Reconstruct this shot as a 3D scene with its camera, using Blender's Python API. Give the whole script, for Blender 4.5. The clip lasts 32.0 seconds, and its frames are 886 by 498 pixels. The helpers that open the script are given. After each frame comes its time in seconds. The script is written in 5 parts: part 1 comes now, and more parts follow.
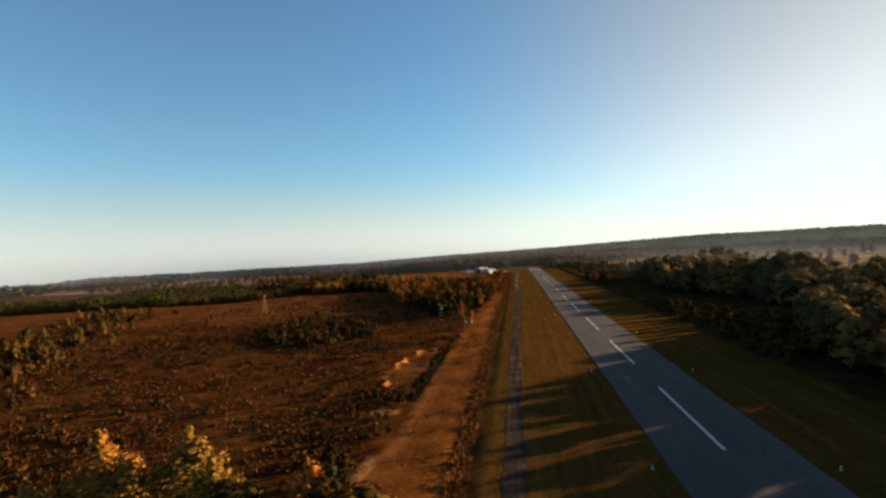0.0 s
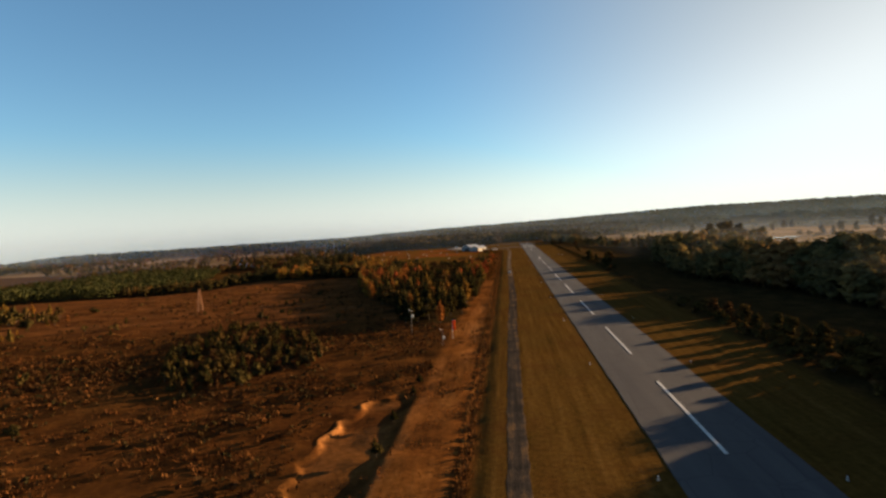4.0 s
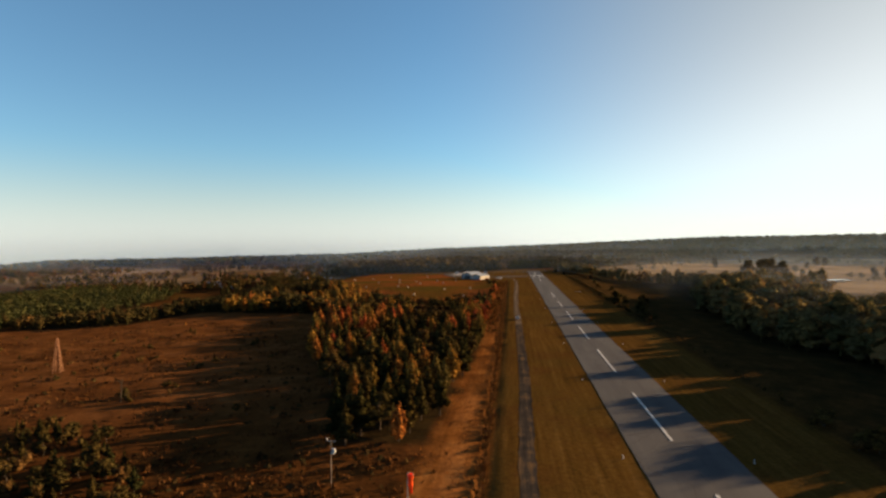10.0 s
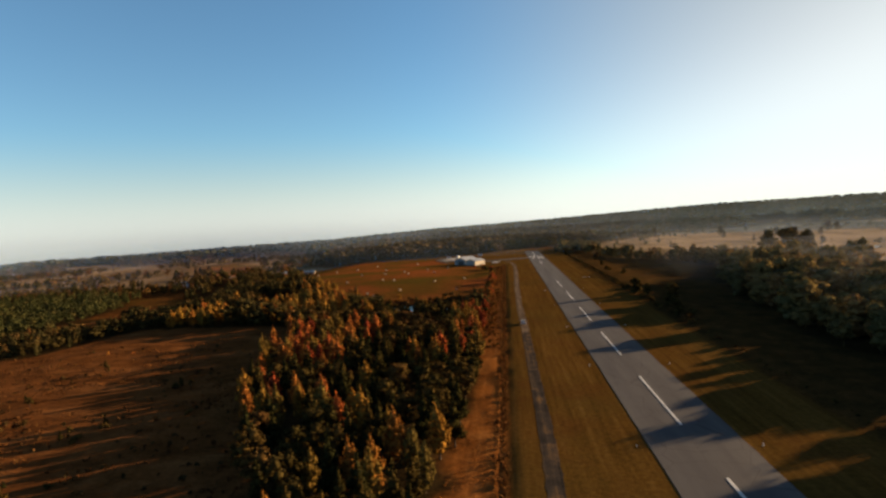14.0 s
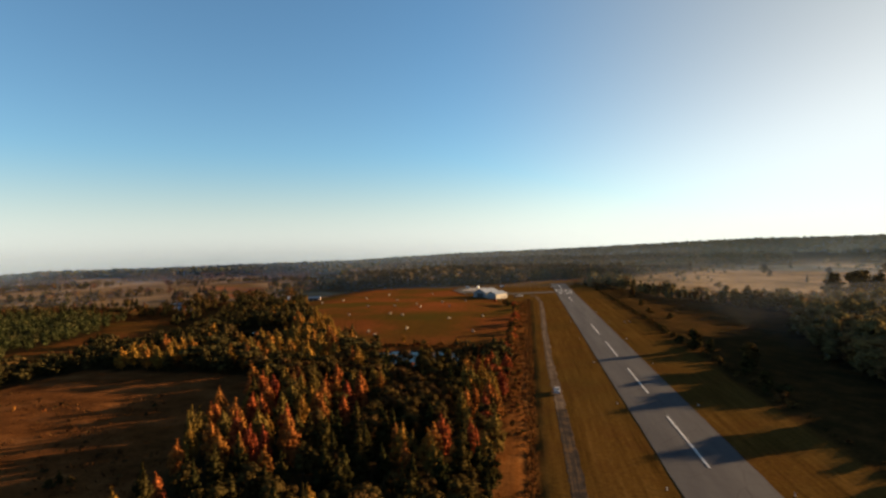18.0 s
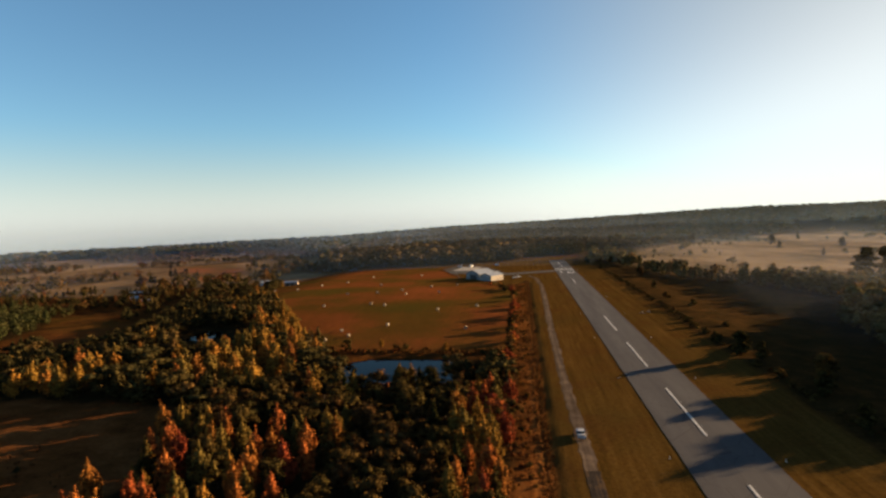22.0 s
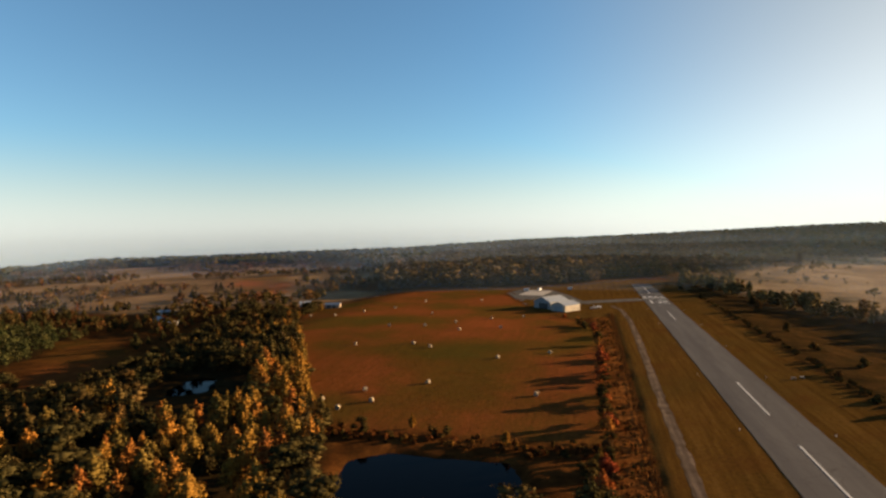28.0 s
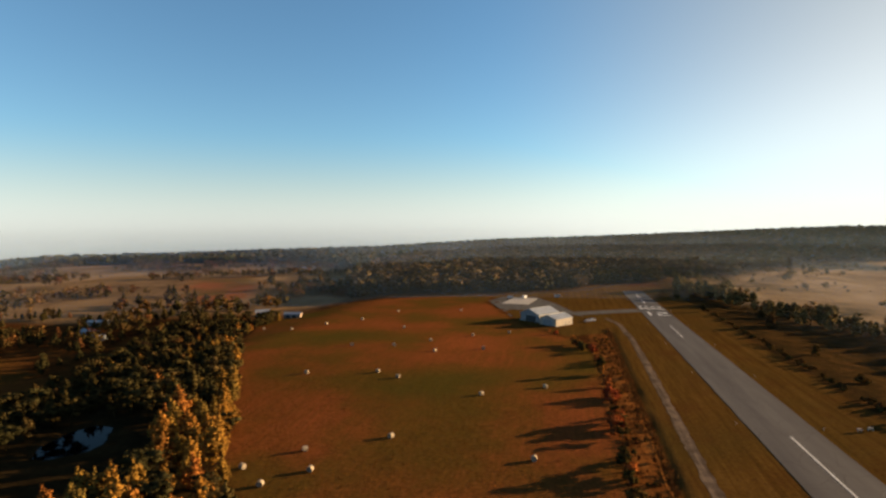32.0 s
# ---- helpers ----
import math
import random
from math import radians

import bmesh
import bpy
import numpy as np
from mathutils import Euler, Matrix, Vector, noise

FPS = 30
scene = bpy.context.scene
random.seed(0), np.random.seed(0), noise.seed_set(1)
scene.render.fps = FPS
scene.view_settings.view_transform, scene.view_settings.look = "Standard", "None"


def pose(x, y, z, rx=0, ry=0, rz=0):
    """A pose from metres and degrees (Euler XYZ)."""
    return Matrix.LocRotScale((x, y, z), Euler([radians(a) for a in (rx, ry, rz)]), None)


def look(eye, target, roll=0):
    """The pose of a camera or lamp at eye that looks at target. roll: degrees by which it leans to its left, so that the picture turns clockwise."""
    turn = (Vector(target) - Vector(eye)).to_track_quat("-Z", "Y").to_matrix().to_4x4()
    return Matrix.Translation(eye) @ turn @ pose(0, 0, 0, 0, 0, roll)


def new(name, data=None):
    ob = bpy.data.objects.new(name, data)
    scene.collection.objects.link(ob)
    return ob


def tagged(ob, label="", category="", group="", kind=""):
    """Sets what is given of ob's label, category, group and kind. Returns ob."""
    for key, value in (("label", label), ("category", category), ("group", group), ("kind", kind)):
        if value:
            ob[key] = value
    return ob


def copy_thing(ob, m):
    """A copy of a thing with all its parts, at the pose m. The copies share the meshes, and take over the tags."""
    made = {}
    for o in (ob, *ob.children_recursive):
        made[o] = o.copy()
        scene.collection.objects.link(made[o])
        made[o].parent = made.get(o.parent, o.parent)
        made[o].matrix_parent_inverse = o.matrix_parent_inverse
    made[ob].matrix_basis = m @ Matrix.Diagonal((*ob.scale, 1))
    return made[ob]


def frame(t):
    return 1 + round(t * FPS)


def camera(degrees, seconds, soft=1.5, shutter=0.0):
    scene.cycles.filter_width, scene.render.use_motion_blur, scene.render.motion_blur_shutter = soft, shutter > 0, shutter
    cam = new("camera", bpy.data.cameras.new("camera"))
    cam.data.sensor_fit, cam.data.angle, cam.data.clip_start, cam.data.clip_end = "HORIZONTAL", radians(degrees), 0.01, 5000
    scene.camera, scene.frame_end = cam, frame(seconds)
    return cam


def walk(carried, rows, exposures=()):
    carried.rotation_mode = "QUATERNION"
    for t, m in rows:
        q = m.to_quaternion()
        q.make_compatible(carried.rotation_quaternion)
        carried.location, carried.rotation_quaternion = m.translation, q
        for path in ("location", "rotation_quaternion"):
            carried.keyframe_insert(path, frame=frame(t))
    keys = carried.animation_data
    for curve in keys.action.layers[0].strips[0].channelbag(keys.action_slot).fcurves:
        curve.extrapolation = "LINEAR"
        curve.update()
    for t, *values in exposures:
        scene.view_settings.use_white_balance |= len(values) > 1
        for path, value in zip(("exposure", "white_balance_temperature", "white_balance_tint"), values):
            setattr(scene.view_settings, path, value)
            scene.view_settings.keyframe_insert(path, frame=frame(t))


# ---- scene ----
cam = camera(78.5, 32.0, soft=2.6)
PATH = [
    (0, (-28.84, -84.04, 30.56), (-42.13, 15.07, 31.52), -2.61),
    (0.5, (-28.91, -75.58, 31.37), (-42.07, 23.51, 33.97), -2.20),
    (1, (-28.98, -67.29, 32.21), (-41.91, 31.84, 34.57), -0.96),
    (1.5, (-29.12, -59.15, 32.97), (-40.76, 40.13, 35.68), -1.32),
    (2, (-29.37, -51.20, 33.63), (-41.23, 48.09, 34.02), -0.86),
    (2.5, (-29.69, -43.48, 34.18), (-41.93, 55.77, 34.03), -1.59),
    (3, (-29.99, -35.93, 34.67), (-42.50, 63.23, 31.58), -1.85),
    (3.5, (-30.27, -28.54, 35.14), (-42.14, 70.68, 31.33), -2.66),
    (5.5, (-30.89, 0.22, 37.04), (-42.59, 99.37, 31.27), -3.38),
    (6, (-30.99, 7.66, 37.35), (-41.61, 106.97, 32.42), -3.06),
    (6.5, (-31.10, 15.17, 37.62), (-40.94, 114.57, 32.70), -2.95),
    (7, (-31.23, 22.75, 37.92), (-41.10, 122.19, 34.21), -1.95),
    (7.5, (-31.39, 30.31, 38.28), (-41.92, 129.72, 35.57), -1.56),
    (8, (-31.57, 37.79, 38.70), (-42.56, 137.17, 37.07), -0.72),
    (8.5, (-31.77, 45.14, 39.17), (-42.90, 144.52, 38.49), -0.66),
    (9, (-32.01, 52.33, 39.72), (-43.66, 151.65, 39.18), -0.24),
    (9.5, (-32.31, 59.35, 40.36), (-44.53, 158.60, 40.77), -0.22),
    (10, (-32.69, 66.25, 41.09), (-45.20, 165.46, 40.32), -0.49),
    (10.5, (-33.12, 73.24, 41.88), (-45.56, 172.45, 40.45), -0.93),
    (11, (-33.50, 80.56, 42.66), (-46.17, 179.75, 41.66), -1.32),
    (11.5, (-33.77, 88.30, 43.36), (-46.90, 187.42, 41.70), -2.13),
    (12, (-33.97, 96.26, 43.96), (-48.00, 195.20, 40.44), -2.55),
    (12.5, (-34.21, 103.99, 44.50), (-47.94, 203.00, 41.50), -3.02),
    (13, (-34.59, 111.12, 45.09), (-46.97, 210.29, 41.49), -3.28),
    (13.5, (-35.08, 117.72, 45.73), (-46.20, 216.95, 40.33), -3.49),
    (14, (-35.52, 124.31, 46.29), (-47.04, 223.54, 41.60), -3.27),
    (14.5, (-35.87, 131.13, 46.72), (-48.81, 230.18, 41.98), -2.71),
    (16.5, (-36.88, 159.99, 47.25), (-50.40, 259.06, 45.86), -0.72),
    (17, (-37.38, 166.53, 47.86), (-50.83, 265.61, 46.41), -0.73),
    (17.5, (-37.90, 172.94, 48.55), (-51.71, 271.98, 48.18), -0.94),
    (18, (-38.43, 179.33, 49.18), (-53.80, 278.14, 49.03), -1.09),
    (18.5, (-38.95, 185.76, 49.72), (-55.75, 284.33, 49.18), -1.17),
    (19, (-39.44, 192.20, 50.29), (-53.76, 291.17, 50.04), -2.55),
    (19.5, (-39.92, 198.67, 50.96), (-55.80, 297.40, 51.63), -2.69),
    (20, (-40.40, 205.19, 51.68), (-58.34, 303.53, 49.03), -1.98),
    (20.5, (-40.95, 211.73, 52.36), (-57.18, 310.37, 49.57), -2.62),
    (21, (-41.56, 218.30, 52.96), (-56.34, 317.15, 49.91), -3.09),
    (21.5, (-42.23, 224.86, 53.49), (-56.40, 323.66, 47.37), -2.68),
    (22, (-42.91, 231.39, 53.93), (-57.07, 330.24, 48.57), -1.99),
    (22.5, (-43.58, 237.90, 54.21), (-58.96, 336.51, 47.84), -0.95),
    (23, (-44.22, 244.37, 54.28), (-59.35, 343.04, 48.30), -0.49),
    (23.5, (-44.81, 250.77, 54.18), (-60.49, 349.39, 48.85), -0.02),
    (24, (-45.34, 257.10, 54.03), (-61.81, 355.63, 49.47), -0.03),
    (24.5, (-45.84, 263.43, 54.05), (-63.88, 361.74, 50.85), 1.03),
    (25, (-46.41, 269.78, 54.28), (-64.74, 368.07, 53.04), 1.00),
    (25.5, (-47.09, 276.06, 54.64), (-66.97, 374.04, 52.28), 1.69),
    (27.5, (-51.02, 299.23, 56.68), (-76.27, 395.97, 55.08), -0.16),
    (28, (-52.51, 305.39, 57.17), (-78.35, 401.95, 54.29), -1.14),
    (28.5, (-54.09, 311.71, 57.63), (-79.79, 408.32, 55.29), -2.33),
    (29, (-55.64, 318.08, 58.07), (-80.79, 414.83, 55.16), -3.80),
    (29.5, (-56.92, 324.29, 58.49), (-81.59, 421.15, 55.47), -4.26),
    (30, (-57.96, 330.27, 58.88), (-82.01, 427.28, 55.76), -5.11),
    (30.5, (-58.88, 336.08, 59.21), (-83.32, 432.94, 54.60), -3.94),
    (31, (-59.82, 341.85, 59.45), (-84.43, 438.73, 56.69), -3.09),
    (31.5, (-60.94, 347.72, 59.62), (-85.06, 444.73, 56.95), -1.14),
    (32, (-62.45, 353.86, 59.68), (-84.56, 451.33, 56.39), -0.52),
]
walk(cam, [(t, look(eye, aim, roll)) for t, eye, aim, roll in PATH], [(0, 2.05, 6400, 3), (32, 2.05, 6400, 3)])

# ---------------------------------------------------------------- light
SUN_AZ, SUN_EL = 60.0, 9.5          # degrees clockwise from +y, and above the horizon
world = bpy.data.worlds.new("sky")
scene.world = world
world.use_nodes = True
wn = world.node_tree
sky = wn.nodes.new("ShaderNodeTexSky")
sky.sky_type = "NISHITA"
sky.sun_disc = False
sky.sun_elevation = radians(SUN_EL)
sky.sun_rotation = radians(SUN_AZ)
sky.altitude = 100
sky.air_density, sky.dust_density, sky.ozone_density = 0.95, 0.18, 2.2
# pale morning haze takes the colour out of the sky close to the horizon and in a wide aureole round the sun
toward = Vector((math.sin(radians(SUN_AZ)) * math.cos(radians(SUN_EL)),
                 math.cos(radians(SUN_AZ)) * math.cos(radians(SUN_EL)), math.sin(radians(SUN_EL))))


def world_node(kind, *links):
    """A node of the sky with its first inputs linked or set."""
    nd = wn.nodes.new(kind)
    for k, v in enumerate(links):
        if hasattr(v, "links"):
            wn.links.new(v, nd.inputs[k])
        elif v is not None:
            nd.inputs[k].default_value = v
    return nd


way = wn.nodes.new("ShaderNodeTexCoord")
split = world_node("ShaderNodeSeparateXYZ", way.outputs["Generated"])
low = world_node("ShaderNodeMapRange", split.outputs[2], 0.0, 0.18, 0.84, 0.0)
near_sun = world_node("ShaderNodeVectorMath", way.outputs["Generated"], tuple(toward))
near_sun.operation = "DOT_PRODUCT"
glow = world_node("ShaderNodeMapRange", near_sun.outputs["Value"], 0.36, 0.95, 0.0, 0.92)
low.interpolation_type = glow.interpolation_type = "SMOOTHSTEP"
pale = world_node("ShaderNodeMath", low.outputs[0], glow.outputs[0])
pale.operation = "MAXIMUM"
tone = world_node("ShaderNodeMix")
tone.data_type, tone.blend_type = "RGBA", "MULTIPLY"
tone.inputs[0].default_value = 1.0
tone.inputs[7].default_value = (0.86, 0.965, 1.03, 1)
wn.links.new(sky.outputs[0], tone.inputs[6])
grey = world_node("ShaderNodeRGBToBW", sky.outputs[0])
lift = world_node("ShaderNodeMath", glow.outputs[0], 0.22, 1.0)
lift.operation = "MULTIPLY_ADD"
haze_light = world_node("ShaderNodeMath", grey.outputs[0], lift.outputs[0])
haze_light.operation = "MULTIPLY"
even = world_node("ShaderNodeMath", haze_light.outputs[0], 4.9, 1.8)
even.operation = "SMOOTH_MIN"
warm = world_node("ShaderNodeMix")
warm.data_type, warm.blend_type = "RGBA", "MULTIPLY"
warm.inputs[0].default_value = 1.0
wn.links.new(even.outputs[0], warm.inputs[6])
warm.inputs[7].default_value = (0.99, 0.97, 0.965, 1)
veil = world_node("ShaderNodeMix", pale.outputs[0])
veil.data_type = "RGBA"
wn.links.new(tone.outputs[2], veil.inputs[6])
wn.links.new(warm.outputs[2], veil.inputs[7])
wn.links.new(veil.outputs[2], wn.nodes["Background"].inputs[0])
wn.nodes["Background"].inputs[1].default_value = 0.05
lamp = bpy.data.lights.new("sun", "SUN")
lamp.energy, lamp.angle, lamp.color = 5.0, radians(0.6), (1.0, 0.64, 0.34)
sun = new("sun", lamp)
sun.matrix_world = look((0, 0, 300), Vector((0, 0, 300)) - toward)

rng = np.random.default_rng(7)


# ---------------------------------------------------------------- materials
def node_mat(name, rough=0.9):
    m = bpy.data.materials.new(name)
    m.use_nodes = True
    n = m.node_tree
    b = n.nodes["Principled BSDF"]
    b.inputs["Roughness"].default_value = rough
    b.inputs["Specular IOR Level"].default_value = 0.0 if rough > 0.72 else 0.25
    return m, n, b


def ramp(n, src, stops):
    r = n.nodes.new("ShaderNodeValToRGB")
    e = r.color_ramp.elements
    while len(e) < len(stops):
        e.new(0.5)
    for k, (p, c) in enumerate(stops):
        e[k].position, e[k].color = p, (*c, 1)
    if src is not None:
        n.links.new(src, r.inputs[0])
    return r.outputs[0]


def noise_tex(n, scale, detail=4, rough=0.6, stretch=None):
    co = n.nodes.new("ShaderNodeNewGeometry").outputs["Position"]
    if stretch:
        mp = n.nodes.new("ShaderNodeMapping")
        mp.inputs["Scale"].default_value = stretch
        n.links.new(co, mp.inputs[0])
        co = mp.outputs[0]
    t = n.nodes.new("ShaderNodeTexNoise")
    t.inputs["Scale"].default_value, t.inputs["Detail"].default_value, t.inputs["Roughness"].default_value = scale, detail, rough
    n.links.new(co, t.inputs[0])
    return t.outputs[0]


def mix(n, fac, a, b, how="MIX"):
    m = n.nodes.new("ShaderNodeMix")
    m.data_type, m.blend_type = "RGBA", how
    for sock, v in ((m.inputs[0], fac), (m.inputs[6], a), (m.inputs[7], b)):
        if hasattr(v, "links"):
            n.links.new(v, sock)
        elif isinstance(v, tuple):
            sock.default_value = (*v, 1)
        else:
            sock.default_value = v
    return m.outputs[2]


def bump(n, b, height, strength=0.5, distance=0.1):
    u = n.nodes.new("ShaderNodeBump")
    u.inputs["Strength"].default_value, u.inputs["Distance"].default_value = strength, distance
    n.links.new(height, u.inputs["Height"])
    n.links.new(u.outputs[0], b.inputs["Normal"])


def surface(name, low, high, scale, fine, rough=0.9, bumped=0.4, metal=0.0, depth=0.05):
    """Two-scale varied plain material."""
    m, n, b = node_mat(name, rough)
    c1 = ramp(n, noise_tex(n, scale), [(0.3, low), (0.7, high)])
    f = noise_tex(n, fine, 5)
    c2 = ramp(n, f, [(0.3, (0.72, 0.72, 0.72)), (0.7, (1.15, 1.15, 1.15))])
    n.links.new(mix(n, 1.0, c1, c2, "MULTIPLY"), b.inputs["Base Color"])
    b.inputs["Metallic"].default_value = metal
    if bumped:
        bump(n, b, f, bumped, depth)
    return m


def leaf_mat(name, stops, per_tree=False, low=0.26, high=0.70, passing=0.10):
    """Leaves: colour by the plant's own random number, lightened and darkened leaf by leaf; some of the light passes through."""
    m, n, b = node_mat(name, 0.75)
    if per_tree:
        a = n.nodes.new("ShaderNodeAttribute")
        a.attribute_name = "tint"
        src = a.outputs["Fac"]
    else:
        src = n.nodes.new("ShaderNodeObjectInfo").outputs["Random"]
    col = ramp(n, src, stops)
    isl = n.nodes.new("ShaderNodeNewGeometry").outputs["Random Per Island"]
    v = ramp(n, isl, [(0.0, (low, low, low * 0.95)), (1.0, (high, high * 0.98, high * 0.9))])
    col = mix(n, 1.0, col, v, "MULTIPLY")
    n.links.new(col, b.inputs["Base Color"])
    t = n.nodes.new("ShaderNodeBsdfTranslucent")
    n.links.new(col, t.inputs[0])
    ms = n.nodes.new("ShaderNodeMixShader")
    ms.inputs[0].default_value = passing
    n.links.new(b.outputs[0], ms.inputs[1])
    n.links.new(t.outputs[0], ms.inputs[2])
    n.links.new(ms.outputs[0], n.nodes["Material Output"].inputs[0])
    return m


PINE = [(0.0, (0.040, 0.042, 0.016)), (0.5, (0.058, 0.050, 0.018)), (1.0, (0.100, 0.070, 0.023))]
GOLD = [(0.0, (0.13, 0.095, 0.028)), (0.35, (0.21, 0.125, 0.028)), (0.75, (0.30, 0.145, 0.028)), (1.0, (0.29, 0.105, 0.028))]
RUST = [(0.0, (0.29, 0.12, 0.027)), (0.5, (0.33, 0.095, 0.027)), (1.0, (0.24, 0.048, 0.022))]
OAK = [(0.0, (0.082, 0.067, 0.024)), (0.4, (0.118, 0.084, 0.028)), (0.75, (0.158, 0.098, 0.033)), (1.0, (0.18, 0.09, 0.035))]
MIXED = [(0.0, (0.050, 0.046, 0.020)), (0.45, (0.085, 0.064, 0.024)), (0.7, (0.115, 0.078, 0.030)), (0.88, (0.175, 0.095, 0.032)), (1.0, (0.185, 0.07, 0.030))]
CREEK = [(0.0, (0.085, 0.078, 0.036)), (0.45, (0.125, 0.10, 0.044)), (0.8, (0.175, 0.125, 0.05)), (1.0, (0.20, 0.115, 0.048))]
BROWNWOOD = [(0.0, (0.06, 0.056, 0.034)), (0.5, (0.105, 0.080, 0.048)), (0.85, (0.14, 0.096, 0.05)), (1.0, (0.17, 0.11, 0.05))]

M_PINE = leaf_mat("pine_needles", PINE, False, 0.10, 0.50)
M_GOLD = leaf_mat("golden_leaves", GOLD, False, 0.25, 0.75)
M_NEARGOLD = leaf_mat("bright_golden_leaves", GOLD[1:], False, 0.40, 1.0, 0.15)
M_RUST = leaf_mat("rust_leaves", RUST, False, 0.28, 0.85)
M_OAK = leaf_mat("olive_leaves", OAK, False, 0.10, 0.55)
M_PINE_S = leaf_mat("pine_needles_far", PINE, True)
M_GOLD_S = leaf_mat("golden_leaves_far", GOLD, True, 0.34, 0.85)
M_OAK_S = leaf_mat("olive_leaves_far", OAK, True)
M_CREEK_S = leaf_mat("creek_leaves", CREEK, True, 0.40, 0.90, 0.22)
M_MIXED_S = leaf_mat("mixed_leaves_far", MIXED, True, 0.14, 0.74, 0.12)
FARGREEN = [(0.0, (0.045, 0.052, 0.024)), (0.5, (0.070, 0.066, 0.030)), (0.85, (0.10, 0.080, 0.036)), (1.0, (0.13, 0.09, 0.04))]
M_PLANT_S = leaf_mat("plantation_needles", [(0.0, (0.050, 0.057, 0.022)), (0.5, (0.075, 0.074, 0.028)), (0.85, (0.105, 0.088, 0.033)), (1.0, (0.15, 0.095, 0.034))], True, 0.22, 0.75)
M_FAR_S = leaf_mat("distant_leaves", FARGREEN, True, 0.48, 0.62)
M_BROWN_S = leaf_mat("brown_leaves_far", BROWNWOOD, True, 0.45, 0.62)
M_SEDGE_S = leaf_mat("dry_sedge", [(0.0, (0.085, 0.034, 0.014)), (0.5, (0.13, 0.050, 0.018)), (0.85, (0.18, 0.080, 0.028)), (1.0, (0.09, 0.062, 0.024))], True, 0.32, 0.62)
M_SCRUB_S = leaf_mat("scrub_leaves", [(0.0, (0.040, 0.034, 0.015)), (0.45, (0.062, 0.033, 0.015)), (0.85, (0.10, 0.041, 0.015)), (1.0, (0.13, 0.065, 0.024))], True, 0.3, 0.75)
M_STUBBLE_S = leaf_mat("stubble", [(0.0, (0.07, 0.050, 0.013)), (0.6, (0.13, 0.054, 0.016)), (1.0, (0.20, 0.066, 0.02))], True, 0.40, 0.85)
M_REDBRUSH_S = leaf_mat("red_brush", [(0.0, (0.06, 0.048, 0.016)), (0.35, (0.10, 0.05, 0.018)), (0.75, (0.19, 0.062, 0.02)), (1.0, (0.21, 0.105, 0.026))], True)
M_VERGE_S = leaf_mat("verge_weeds", [(0.0, (0.16, 0.055, 0.018)), (0.5, (0.26, 0.09, 0.024)), (1.0, (0.36, 0.16, 0.045))], True, 0.35, 0.75)
M_BARK = surface("bark", (0.035, 0.026, 0.018), (0.075, 0.055, 0.04), 1.5, 12, 0.95, 0.6)


